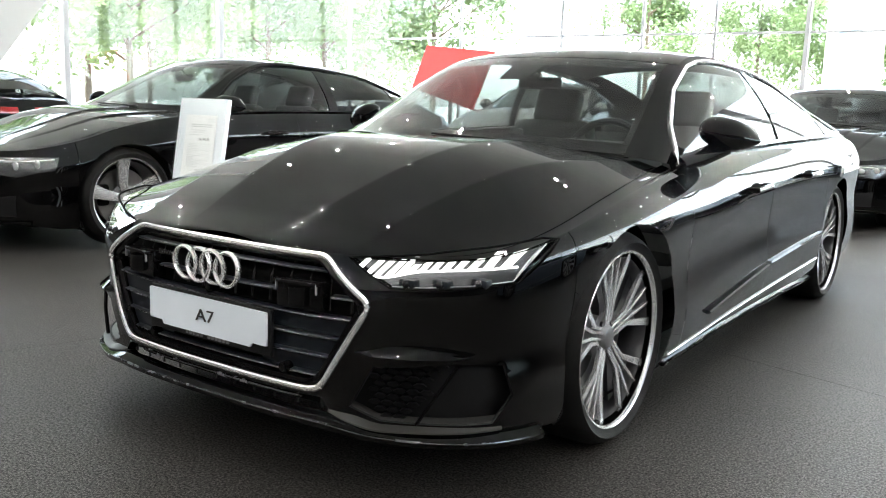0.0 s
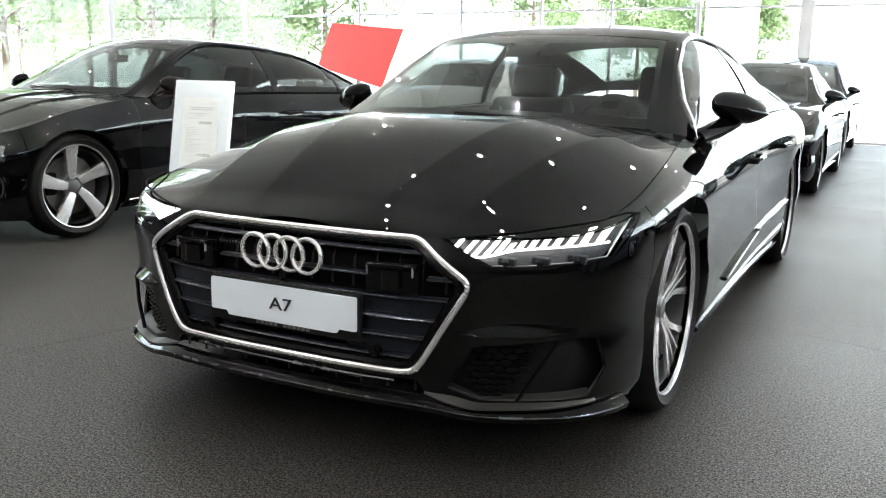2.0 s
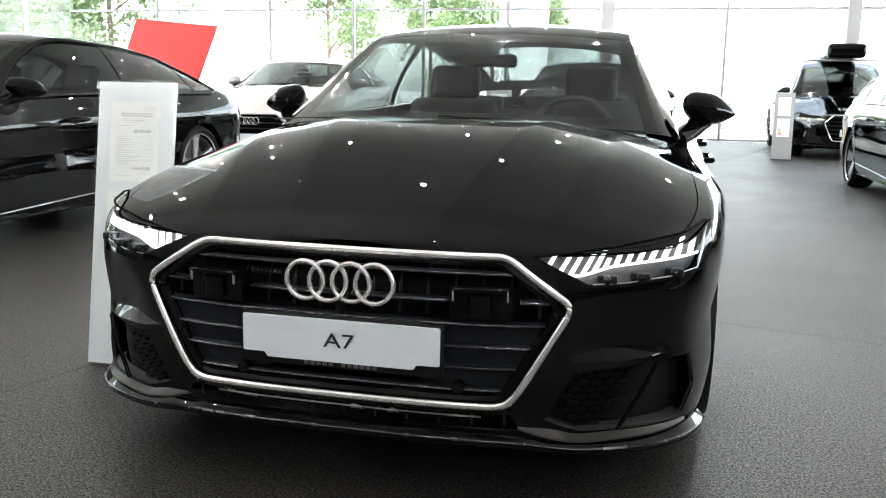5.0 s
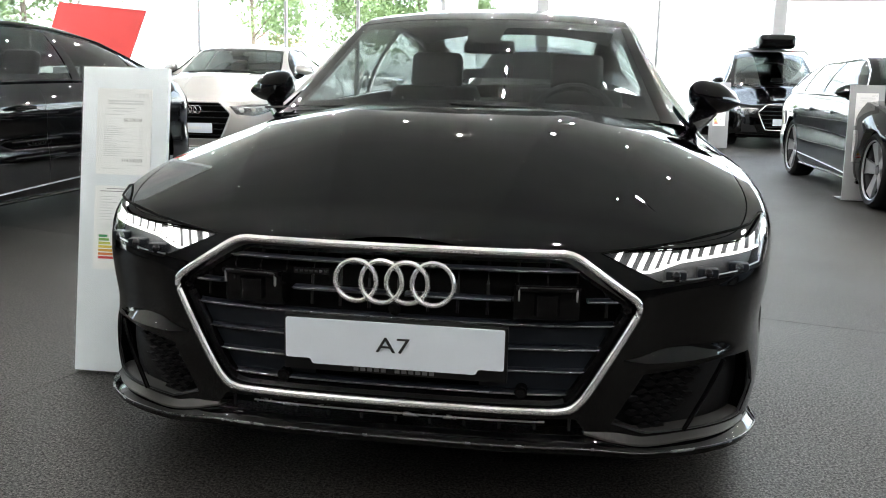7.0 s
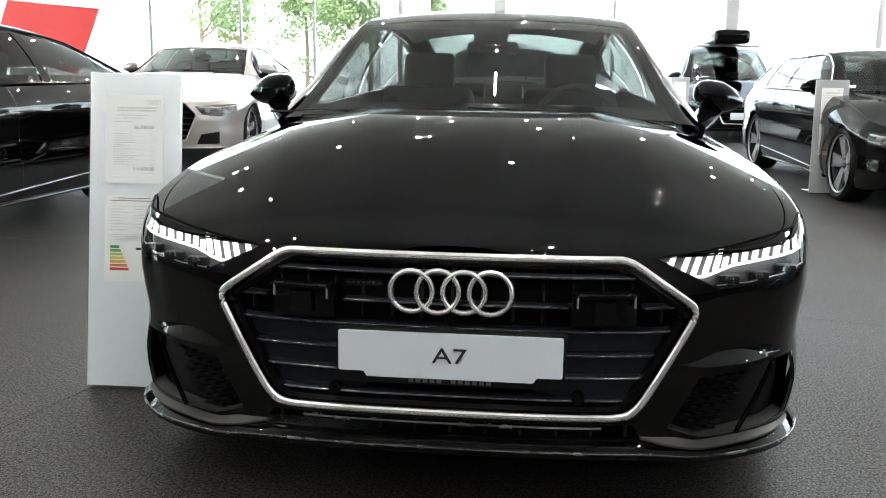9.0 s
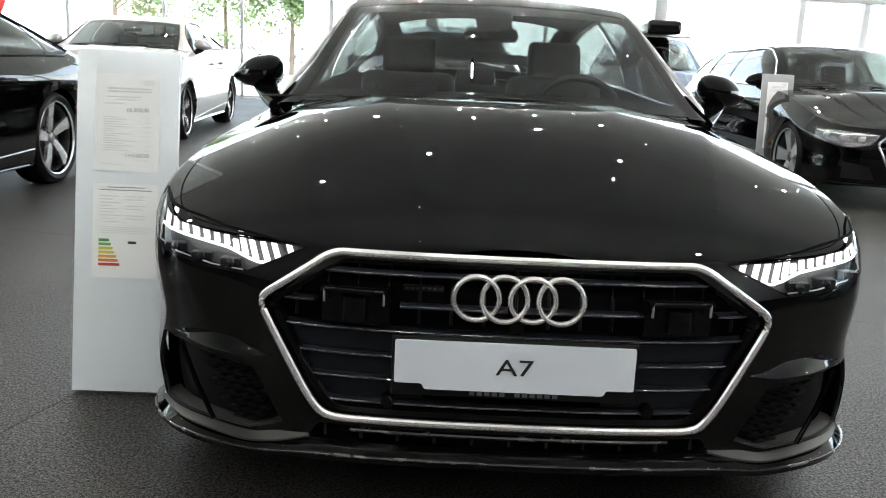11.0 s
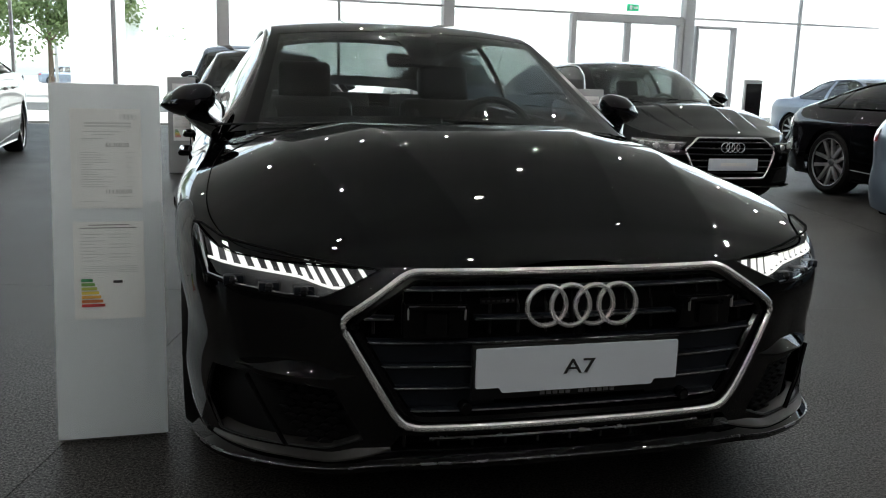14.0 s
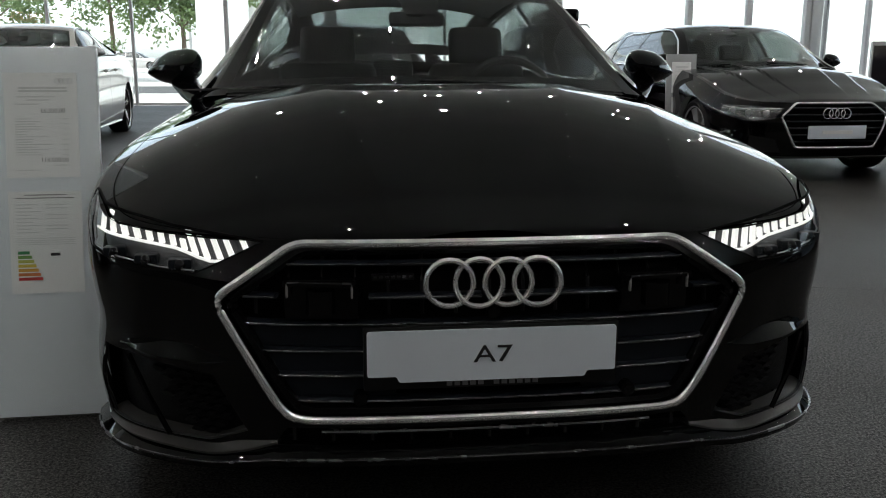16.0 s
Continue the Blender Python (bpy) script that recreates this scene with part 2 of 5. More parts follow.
def prism(bm, poly, depth, m=None, bevel=0.0):
    """A flat polygon in x, y given thickness along z."""
    m = m or Matrix()
    lo = [bm.verts.new(m @ Vector((x, y, 0))) for x, y in poly]
    hi = [bm.verts.new(m @ Vector((x, y, depth))) for x, y in poly]
    n = len(poly)
    fs = [bm.faces.new(lo[::-1]), bm.faces.new(hi)]
    for i in range(n):
        fs.append(bm.faces.new((lo[i], lo[(i + 1) % n], hi[(i + 1) % n], hi[i])))
    if bevel:
        bmesh.ops.bevel(bm, geom=list(fs[1].edges), offset=bevel, segments=2, profile=0.6, affect="EDGES")
    bmesh.ops.recalc_face_normals(bm, faces=bm.faces[:])
    return bm


def tube(bm, pts, r, seg=8, closed=False, flat=1.0):
    """A bar that follows points; flat squeezes its section along the second axis."""
    pts = [Vector(p) for p in pts]
    n, rings = len(pts), []
    for i, p in enumerate(pts):
        a = pts[i - 1] if i or closed else p
        b = pts[(i + 1) % n] if i < n - 1 or closed else p
        d = (b - a).normalized()
        up = Vector((0, 0, 1)) if abs(d.z) < 0.95 else Vector((0, 1, 0))
        x = d.cross(up).normalized()
        y = x.cross(d)
        rings.append([bm.verts.new(p + r * (math.cos(k) * x * flat + math.sin(k) * y)) for k in np.linspace(0, 2 * math.pi, seg, endpoint=False)])
    for i in range(n if closed else n - 1):
        A, B = rings[i], rings[(i + 1) % n]
        for k in range(seg):
            bm.faces.new((A[k], A[(k + 1) % seg], B[(k + 1) % seg], B[k]))
    if not closed:
        bm.faces.new(rings[0][::-1])
        bm.faces.new(rings[-1])
    bmesh.ops.recalc_face_normals(bm, faces=bm.faces[:])
    return bm


def lathe(bm, prof, seg=48, m=None):
    """Turns a profile of (axial, radius) round the x axis."""
    m = m or Matrix()
    rings = [[bm.verts.new(m @ Vector((x, r * math.cos(k), r * math.sin(k)))) for k in np.linspace(0, 2 * math.pi, seg, endpoint=False)] for x, r in prof]
    for A, B in zip(rings, rings[1:]):
        for k in range(seg):
            bm.faces.new((A[k], A[(k + 1) % seg], B[(k + 1) % seg], B[k]))
    bmesh.ops.recalc_face_normals(bm, faces=bm.faces[:])
    return bm


def spline(pts):
    """A natural cubic spline through points of any dimension, over chord length 0..1. Returns the curve and its knots."""
    p = np.array(pts, float)
    t = np.concatenate([[0], np.cumsum(np.linalg.norm(np.diff(p, axis=0), axis=1))])
    t /= t[-1]
    n, h = len(t), np.diff(t)
    A, R = np.eye(n), np.zeros_like(p)
    for i in range(1, n - 1):
        A[i, i - 1:i + 2] = h[i - 1], 2 * (h[i - 1] + h[i]), h[i]
        R[i] = 6 * ((p[i + 1] - p[i]) / h[i] - (p[i] - p[i - 1]) / h[i - 1])
    M = np.linalg.solve(A, R)

    def f(q):
        q = min(max(q, 0.0), 1.0)
        i = min(int(np.searchsorted(t, q, "right")) - 1, n - 2)
        a, b, k = t[i + 1] - q, q - t[i], h[i]
        return (M[i] * a ** 3 + M[i + 1] * b ** 3) / (6 * k) + (p[i] / k - M[i] * k / 6) * a + (p[i + 1] / k - M[i + 1] * k / 6) * b
    return f, t


def ease(pairs):
    """A smooth function of one number through pairs, with no overshoot."""
    xs, ys = [p[0] for p in pairs], [p[1] for p in pairs]
    h = np.diff(xs)
    d = np.diff(ys) / h
    m = np.zeros(len(xs))
    m[0], m[-1] = d[0], d[-1]
    for i in range(1, len(xs) - 1):
        if d[i - 1] * d[i] > 0:
            w1, w2 = 2 * h[i] + h[i - 1], h[i] + 2 * h[i - 1]
            m[i] = (w1 + w2) / (w1 / d[i - 1] + w2 / d[i])

    def f(x):
        x = min(max(x, xs[0]), xs[-1])
        i = min(int(np.searchsorted(xs, x, "right")) - 1, len(xs) - 2)
        s = (x - xs[i]) / h[i]
        return ((2 * s ** 3 - 3 * s ** 2 + 1) * ys[i] + (s ** 3 - 2 * s ** 2 + s) * h[i] * m[i]
                + (3 * s ** 2 - 2 * s ** 3) * ys[i + 1] + (s ** 3 - s ** 2) * h[i] * m[i + 1])
    return f


def curve(pairs):
    """A natural cubic spline of one number, for skins that mirror the room."""
    xs, ys = np.array([p[0] for p in pairs], float), np.array([p[1] for p in pairs], float)
    n, h = len(xs), np.diff(xs)
    A, R = np.eye(n), np.zeros(n)
    for i in range(1, n - 1):
        A[i, i - 1:i + 2] = h[i - 1], 2 * (h[i - 1] + h[i]), h[i]
        R[i] = 6 * ((ys[i + 1] - ys[i]) / h[i] - (ys[i] - ys[i - 1]) / h[i - 1])
    M = np.linalg.solve(A, R)

    def f(x):
        x = min(max(x, xs[0]), xs[-1])
        i = min(int(np.searchsorted(xs, x, "right")) - 1, n - 2)
        a, b, k = xs[i + 1] - x, x - xs[i], h[i]
        return float((M[i] * a ** 3 + M[i + 1] * b ** 3) / (6 * k) + (ys[i] / k - M[i] * k / 6) * a + (ys[i + 1] / k - M[i + 1] * k / 6) * b)
    return f


def step(a, b, x):
    s = min(max((x - a) / (b - a), 0.0), 1.0)
    return s * s * (3 - 2 * s)


def inside(poly, x, y):
    hit = False
    for (x0, y0), (x1, y1) in zip(poly, poly[1:] + poly[:1]):
        if (y0 > y) != (y1 > y) and x < (x1 - x0) * (y - y0) / (y1 - y0) + x0:
            hit = not hit
    return hit


def surf(name, P, us, vs, material, parent, holes=(), only=None, label="", shell=0.0):
    """A smooth panel P(u, v) with polygons cut out of it (or one polygon of it kept), with exact normals."""
    bm = bmesh.new()
    grid = [[bm.verts.new((u, v, 0)) for v in vs] for u in us]
    for a, b in zip(grid, grid[1:]):
        for k in range(len(vs) - 1):
            bm.faces.new((a[k], b[k], b[k + 1], a[k + 1]))
    for poly in [*holes, *([only] if only else [])]:
        x0, x1 = min(p[0] for p in poly), max(p[0] for p in poly)
        y0, y1 = min(p[1] for p in poly), max(p[1] for p in poly)
        for a, b in zip(poly, poly[1:] + poly[:1]):
            d = Vector((b[0] - a[0], b[1] - a[1], 0))
            if d.length < 1e-6:
                continue
            near = [f for f in bm.faces if max(v.co.x for v in f.verts) >= x0 and min(v.co.x for v in f.verts) <= x1
                    and max(v.co.y for v in f.verts) >= y0 and min(v.co.y for v in f.verts) <= y1]
            geom = list({g for f in near for g in (*f.verts, *f.edges, f)})
            bmesh.ops.bisect_plane(bm, geom=geom, dist=1e-6, plane_co=(*a, 0), plane_no=(-d.y, d.x, 0))
        keep = poly is only
        gone = []
        for f in bm.faces:
            c = f.calc_center_median()
            if inside(poly, c.x, c.y) != keep:
                gone.append(f)
        bmesh.ops.delete(bm, geom=gone, context="FACES")
    bmesh.ops.delete(bm, geom=[v for v in bm.verts if not v.link_faces], context="VERTS")
    bm.verts.ensure_lookup_table()
    normals, e = [], 4e-3
    u0, u1, v0, v1 = us[0], us[-1], vs[0], vs[-1]
    for v in bm.verts:
        u, w = v.co.x, v.co.y
        ua, ub, wa, wb = max(u - e, u0), min(u + e, u1), max(w - e, v0), min(w + e, v1)
        n = np.cross(P(ub, w) - P(ua, w), P(u, wb) - P(u, wa))
        n = n / (np.linalg.norm(n) + 1e-12)
        normals.append(n)
    for v, n in zip(bm.verts, normals):
        v.co = P(v.co.x, v.co.y)
    bm.normal_update()
    side = sum(f.normal.dot(Vector(normals[f.verts[0].index])) * f.calc_area() for f in bm.faces)
    if side < 0:
        normals = [-n for n in normals]
    me = bpy.data.meshes.new(name)
    bm.to_mesh(me)
    bm.free()
    me.materials.append(material)
    me.shade_smooth()
    me.normals_split_custom_set_from_vertices([tuple(n) for n in normals])
    ob = new(name, me)
    ob.parent = parent
    return tagged(ob, label) if label else ob


def grid(a, b, n):
    return list(np.linspace(a, b, n))


# ---- car bodies ----
def table(f, a, b, n):
    """f over a..b kept as a table, for speed."""
    ys = [f(a + (b - a) * k / (n - 1)) for k in range(n)]
    scale, last = (n - 1) / (b - a), n - 2
    many = hasattr(ys[0], "__len__")
    ys = [tuple(float(c) for c in y) for y in ys] if many else [float(y) for y in ys]

    def g(x):
        q = (x - a) * scale
        i = 0 if q < 0 else last if q > last else int(q)
        r = min(max(q - i, 0.0), 1.0)
        if many:
            return tuple(c + (d - c) * r for c, d in zip(ys[i], ys[i + 1]))
        return ys[i] + (ys[i + 1] - ys[i]) * r
    return g


class Body:
    """The skin of a car: a wrap round its plan, a bonnet and deck over it, and a canopy. x to its left side, y from nose to tail."""

    def __init__(self, s):
        self.s = s
        plan, _ = spline(s["plan"])
        q = np.linspace(0, 1, 2500)
        pts = np.array([plan(k) for k in q])
        self.arc = np.concatenate([[0], np.cumsum(np.linalg.norm(np.diff(pts, axis=0), axis=1))])
        self.pts, self.S = pts, float(self.arc[-1])
        through_points = curve if "breaks" in s else ease
        self.zt, self.zb = table(through_points(s["top"]), 0, s["L"], 900), table(ease(s["bottom"]), 0, s["L"], 900)
        self.df, self.ds = table(ease(s["front_profile"]), 0.05, 1.1, 500), table(ease(s["side_profile"]), 0.05, 1.0, 500)
        self.crown = table(through_points(s["crown"]), 0, s["L"] * 0.4, 900)
        self.deep = table(ease(s.get("shoulder_deep", [(0, 0.16), (s["L"], 0.16)])), 0, s["L"], 400)
        self.dc = table(ease(s["corner_profile"]), 0.05, 1.1, 500) if "corner_profile" in s else None
        self.shoulder = table(ease(s.get("shoulder", [(0, 0.065), (s["L"], 0.065)])), 0, s["L"], 400)
        d = np.gradient(pts, axis=0)
        d /= np.linalg.norm(d, axis=1)[:, None]
        rows = np.column_stack([pts, d[:, 1], -d[:, 0]])
        self.line = table(lambda a: [np.interp(a, self.arc, rows[:, k]) for k in range(4)], 0, self.S, 2500)
        self.rail, self.centre = table(spline(s["rail"])[0], 0, 1, 600), table(spline(s["centre"])[0], 0, 1, 600)
        self.edge = np.array([self.wrap(a, 1.0) for a in np.linspace(0, self.S, 900)])
        n = len(self.edge) // 2
        e, r = self.edge[:n], self.edge[n:]
        self.front_edge = table(lambda y: [np.interp(y, e[:, 1], e[:, k]) for k in (0, 2)], 0, s["L"] * 0.5, 1500)
        self.rear_edge = table(lambda y: [np.interp(y, r[:, 1], r[:, k]) for k in (0, 2)], s["L"] * 0.5, s["L"], 600)
        m = int(np.argmax(self.edge[:, 1] > 1.0))
        k0, k1 = self.rail(0)[1], self.rail(1)[1]
        y0, y1 = s["belt"]

        def belt(t):
            y = y0 + (y1 - y0) * (self.rail(t)[1] - k0) / (k1 - k0)
            return [np.interp(y, self.edge[m:, 1], self.edge[m:, 0]), y, np.interp(y, self.edge[m:, 1], self.edge[m:, 2])]
        self.belt = table(belt, 0, 1, 500)

    def at_x(self, x):
        """Arc length along the front at which the plan has this x."""
        n = int(np.argmax(self.pts[:, 0]))
        return math.copysign(float(np.interp(abs(x), self.pts[:n, 0], self.arc[:n])), x)

    def at_y(self, y):
        """Arc length along the side at which the plan has this y."""
        return float(np.interp(y, self.pts[:, 1], self.arc))

    def wrap(self, a, v, out=0.0):
        sign = 1 if a >= 0 else -1
        px, py, nx, ny = self.line(abs(a))
        zt, zb = self.zt(py), self.zb(py)
        z = zb + (zt - zb) * v
        w = 1.0 if py > self.s["L"] * 0.8 else step(0.45, 0.92, abs(nx))
        r = max(zt - z, 0.0)
        q = max(1 - r / self.deep(py), 0)
        over = 1 - math.sqrt(1 - 0.97 * q * q) if "breaks" in self.s else q * q
        turn = (1 - w) * 0.045 * max(1 - r / 0.10, 0) ** 2 + w * self.shoulder(py) * over
        front = self.df(z)
        if self.dc:
            k = step(0.56, 0.70, px)
            front += k * (self.dc(z) - front)
        dep = (1 - w) * front + w * self.ds(z / zt) + turn
        if w > 0:  # haunches over the wheels
            for yw in self.s["axles"]:
                dep -= w * 0.016 * math.exp(-((py - yw) / 0.42) ** 2) * step(0.3, 0.55, z) * (1 - step(0.72, 0.95, z))
        return np.array((sign * (px + nx * (out - dep)), py + ny * (out - dep), z))

    def poly(self, pts):
        """A polygon given in x and z of the front, in the terms of the wrap."""
        out = []
        for (x0, z0), (x1, z1) in zip(pts, pts[1:] + pts[:1]):
            n = max(1, int(math.hypot(x1 - x0, z1 - z0) / 0.06))
            for k in range(n):
                x, z = x0 + (x1 - x0) * k / n, z0 + (z1 - z0) * k / n
                out.append(self.sv(self.at_x(x), z))
        return out

    def sv(self, a, z):
        y = self.line(abs(a))[1]
        return (a, (z - self.zb(y)) / (self.zt(y) - self.zb(y)))

    def front(self, x, z, out=0.0):
        return self.wrap(*self.sv(self.at_x(x), z), out)

    def lid(self, u, y):
        """Bonnet: from edge to edge over the front."""
        xe, ze = self.front_edge(y)
        x, au = u * xe, abs(u)
        z = ze + self.crown(y) * (1 - au ** (2.4 if "breaks" not in self.s else 2.05))
        k = step(0.12, 1.0, y)
        f = (y - 0.1) / 1.2
        for xa, xb, hgt, wid in self.s["creases"]:
            z += hgt * k * step(-wid, wid, xa + (xb - xa) * f - abs(x)) * (1 - step(0.85, 1.0, au))
        if "breaks" in self.s:  # lines along which the slope changes
            def drop(q):
                return sum(-0.5 * sl * (q - c + math.hypot(q - c, wid)) for c, sl, wid in ((xa + (xb - xa) * f, sl, wid) for xa, xb, sl, wid in self.s["breaks"]))
            z += step(0.06, 0.4, y) * (drop(abs(x)) - drop(xe) * au * au)
        return np.array((x, y, z))

    def deck(self, u, y):
        xe, ze = self.rear_edge(y)
        return np.array((u * xe, y, ze + 0.06 * (1 - abs(u) ** 3) * step(self.s["L"], self.s["L"] - 0.3, y)))

    def top(self, u, t):
        """Windscreen, roof and rear glass in one."""
        r, c = self.rail(t), self.centre(t)
        return np.array((u * r[0], c[0] + (r[1] - c[0]) * u * u, c[1] + (r[2] - c[1]) * abs(u) ** 2.6))

    def flank(self, t, w, sign=1, out=0.0):
        """Side glass and pillars, from the belt (w = 0) to the roof rail (w = 1)."""
        b, r = self.belt(t), self.rail(t)
        return np.array((sign * (b[0] + (r[0] - b[0]) * w + 0.14 * w * (1 - w) + out), b[1] + (r[1] - b[1]) * w, b[2] + (r[2] - b[2]) * w))


BASE = dict(
    L=4.97, axles=(0.92, 3.846), hub=(0.80, 0.345), tyre=0.345,
    plan=[(0, 0.03), (0.22, 0.034), (0.418, 0.055), (0.57, 0.098), (0.69, 0.168), (0.78, 0.245), (0.85, 0.345), (0.90, 0.48), (0.935, 0.70), (0.95, 0.95), (0.953, 1.3), (0.945, 2.0), (0.945, 2.9), (0.953, 3.7),
          (0.935, 4.3), (0.86, 4.72), (0.65, 4.92), (0.3, 4.965), (0, 4.97)],
    top=[(0.03, 0.652), (0.10, 0.656), (0.2, 0.664), (0.35, 0.686), (0.55, 0.724), (0.9, 0.82), (1.2, 0.874), (1.4, 0.896), (1.6, 0.909), (2.2, 0.93), (3.2, 0.94), (4.2, 0.94), (4.97, 0.90)],
    bottom=[(0.03, 0.21), (0.10, 0.207), (0.25, 0.185), (0.45, 0.158), (0.8, 0.155), (1.4, 0.165), (4.0, 0.17), (4.6, 0.22), (4.97, 0.26)],
    front_profile=[(0.1, 0.03), (0.18, 0.012), (0.27, 0.008), (0.37, 0.0), (0.48, 0.004), (0.54, 0.016), (0.65, 0.022), (0.8, 0.03)],
    side_profile=[(0.1, 0.10), (0.2, 0.045), (0.3, 0.012), (0.45, 0.0), (0.62, 0.012), (0.74, 0.004), (0.8, 0.0), (0.9, 0.012), (1.0, 0.02)],
    crown=[(0.03, 0.0), (0.09, 0.0), (0.16, 0.022), (0.3, 0.046), (0.6, 0.07), (0.9, 0.072), (1.2, 0.05), (1.6, 0.035)],
    creases=[(0.20, 0.35, 0.013, 0.012), (0.42, 0.62, 0.013, 0.014)],
    rail=[(0.74, 1.55, 0.915), (0.685, 1.88, 1.09), (0.60, 2.28, 1.272), (0.588, 2.75, 1.298), (0.575, 3.3, 1.268), (0.56, 3.9, 1.18), (0.55, 4.5, 1.03)],
    centre=[(1.22, 0.943), (1.62, 1.115), (2.03, 1.275), (2.2, 1.312), (2.75, 1.345), (3.35, 1.325), (3.95, 1.22), (4.55, 1.05)],
    belt=(1.58, 4.52), screen=0.0, cuts=(0.26, 0.60, 0.93))


def wheel(style, R, rim, parent, m, wide=0.25):
    """A wheel whose outer face looks along +x, with tyre, spokes, disc and cap."""
    bm = bmesh.new()
    w = wide / 2
    lathe(bm, [(-w + 0.02, rim - 0.012), (-w + 0.05, rim - 0.03), (w - 0.05, rim - 0.03), (w - 0.03, rim - 0.02)], 64)
    wh = part("wheel", bm, RIM_DARK, parent)
    wh.matrix_basis = m
    bm = bmesh.new()
    lathe(bm, [(-w + 0.03, rim), (-w, rim + 0.02), (-w - 0.008, rim + (R - rim) * 0.5), (-w + 0.012, R - 0.012), (-w + 0.04, R), (0, R + 0.001), (w - 0.04, R), (w - 0.012, R - 0.012), (w + 0.008, rim + (R - rim) * 0.5),
               (w, rim + 0.02), (w - 0.006, rim + 0.005), (w - 0.02, rim)], 72)
    part("tyre", bm, RUBBER, wh)
    bm = bmesh.new()
    # on vee wheels the disc is darkened to match the shaded inside
    cyl(bm, (w - 0.13, 0, 0), (w - 0.10, 0, 0), rim * 0.72, seg=40)
    part("brake_disc", bm, DISC if style != "vee" else RIM_DARK, wh)
    bm = bmesh.new()
    lathe(bm, [(w - 0.016, rim - 0.006), (w - 0.010, rim - 0.005), (w - 0.006, rim - 0.004), (w - 0.002, rim + 0.003), (w - 0.008, rim + 0.007)], 72)
    part("rim_lip", bm, ALU if style in ("vee", "rotor") else ALU_SATIN, wh)
    # caliper and inner barrel are near-black, as shade inside the wheel
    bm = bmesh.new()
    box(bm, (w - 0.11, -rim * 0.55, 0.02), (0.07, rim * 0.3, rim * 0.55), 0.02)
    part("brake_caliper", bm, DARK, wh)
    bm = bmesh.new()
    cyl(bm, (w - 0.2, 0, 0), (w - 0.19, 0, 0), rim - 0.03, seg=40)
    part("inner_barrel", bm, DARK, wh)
    face = w - 0.035
    to_x = Matrix(((0, 0, 1, 0), (1, 0, 0, 0), (0, 1, 0, 0), (0, 0, 0, 1)))  # polygon x, y -> wheel y, z; thickness -> x
    n = 5
    shapes = []
    if style == "vee":  # each arm: two long blades with a slot, dished to the hub
        for sgn in (1, -1):
            shapes.append([(0.005 * sgn, 0.04), (0.015 * sgn, 0.04), (0.016 * sgn, rim * 0.5), (0.036 * sgn, rim - 0.009), (0.025 * sgn, rim - 0.007), (0.006 * sgn, rim * 0.52)])
            shapes.append([(0.020 * sgn, 0.048), (0.027 * sgn, 0.046), (0.030 * sgn, rim * 0.44), (0.112 * sgn, rim * 0.895), (0.088 * sgn, rim * 0.945), (0.021 * sgn, rim * 0.50)])
    elif style == "rotor":
        shapes.append([(-0.024, 0.05), (0.026, 0.05), (0.036, rim * 0.35), (0.058, rim * 0.68), (0.095, rim * 0.93), (0.05, rim - 0.009), (-0.008, rim - 0.006), (-0.018, rim * 0.68), (-0.028, rim * 0.35)])
    elif style == "ten":
        n = 5
        for sgn in (1, -1):
            shapes.append([(0.012 * sgn, 0.045), (0.045 * sgn, 0.045), (0.085 * sgn, rim - 0.01), (0.045 * sgn, rim - 0.008)])
    else:
        shapes.append([(-0.04, 0.05), (0.04, 0.05), (0.05, rim * 0.7), (0.07, rim - 0.01), (-0.07, rim - 0.01), (-0.05, rim * 0.7)])
    first = None
    for k in range(n):
        turn = pose(0, 0, 0, 360 / n * k + (4 if style == "vee" else 14), 0, 0)
        if first is None:
            bm = bmesh.new()
            for sh in shapes:
                area = sum(a[0] * b[1] - b[0] * a[1] for a, b in zip(sh, sh[1:] + sh[:1]))
                s2 = bmesh.new()
                prism(s2, sh if area > 0 else sh[::-1], 0.012 if style == "vee" else 0.03, to_x, 0.002 if style == "vee" else 0.003)
                me = bpy.data.meshes.new("tmp")
                s2.to_mesh(me)
                s2.free()
                bm.from_mesh(me)
                bpy.data.meshes.remove(me)
            for v in bm.verts:  # dish
                rr = math.hypot(v.co.y, v.co.z)
                v.co.x += face - (0.012 if style == "vee" else 0.03) + 0.008 - 0.03 * (1 - min(rr / rim, 1)) ** 1.2
            first = part("spoke", bm, ALU if style in ("vee", "rotor") else ALU_SATIN, wh)
            first.matrix_basis = turn
            if style == "vee":  # dark flanks behind the polished faces
                bm = bmesh.new()
                prism(bm, [(-0.03, 0.05), (0.03, 0.05), (0.031, rim * 0.4), (0.1, rim * 0.88), (0.06, rim * 0.93), (0.03, rim * 0.68), (0.026, rim - 0.012), (-0.026, rim - 0.012), (-0.03, rim * 0.68), (-0.06, rim * 0.93), (-0.1, rim * 0.88), (-0.031, rim * 0.4)], 0.03, to_x)
                for v in bm.verts:
                    v.co.x += face - 0.065
                b = part("spoke_web", bm, RIM_DARK, first)
        else:
            clone(first, wh, turn)
    bm = bmesh.new()
    lathe(bm, [(face - 0.06, 0.085), (face - 0.035, 0.083), (face - 0.028, 0.07), (face - 0.03, 0.045), (face - 0.012, 0.036), (face - 0.008, 0.03), (face - 0.008, 0.001)], 32)
    part("hub_cap", bm, RIM_GREY, wh)
    bolt = None
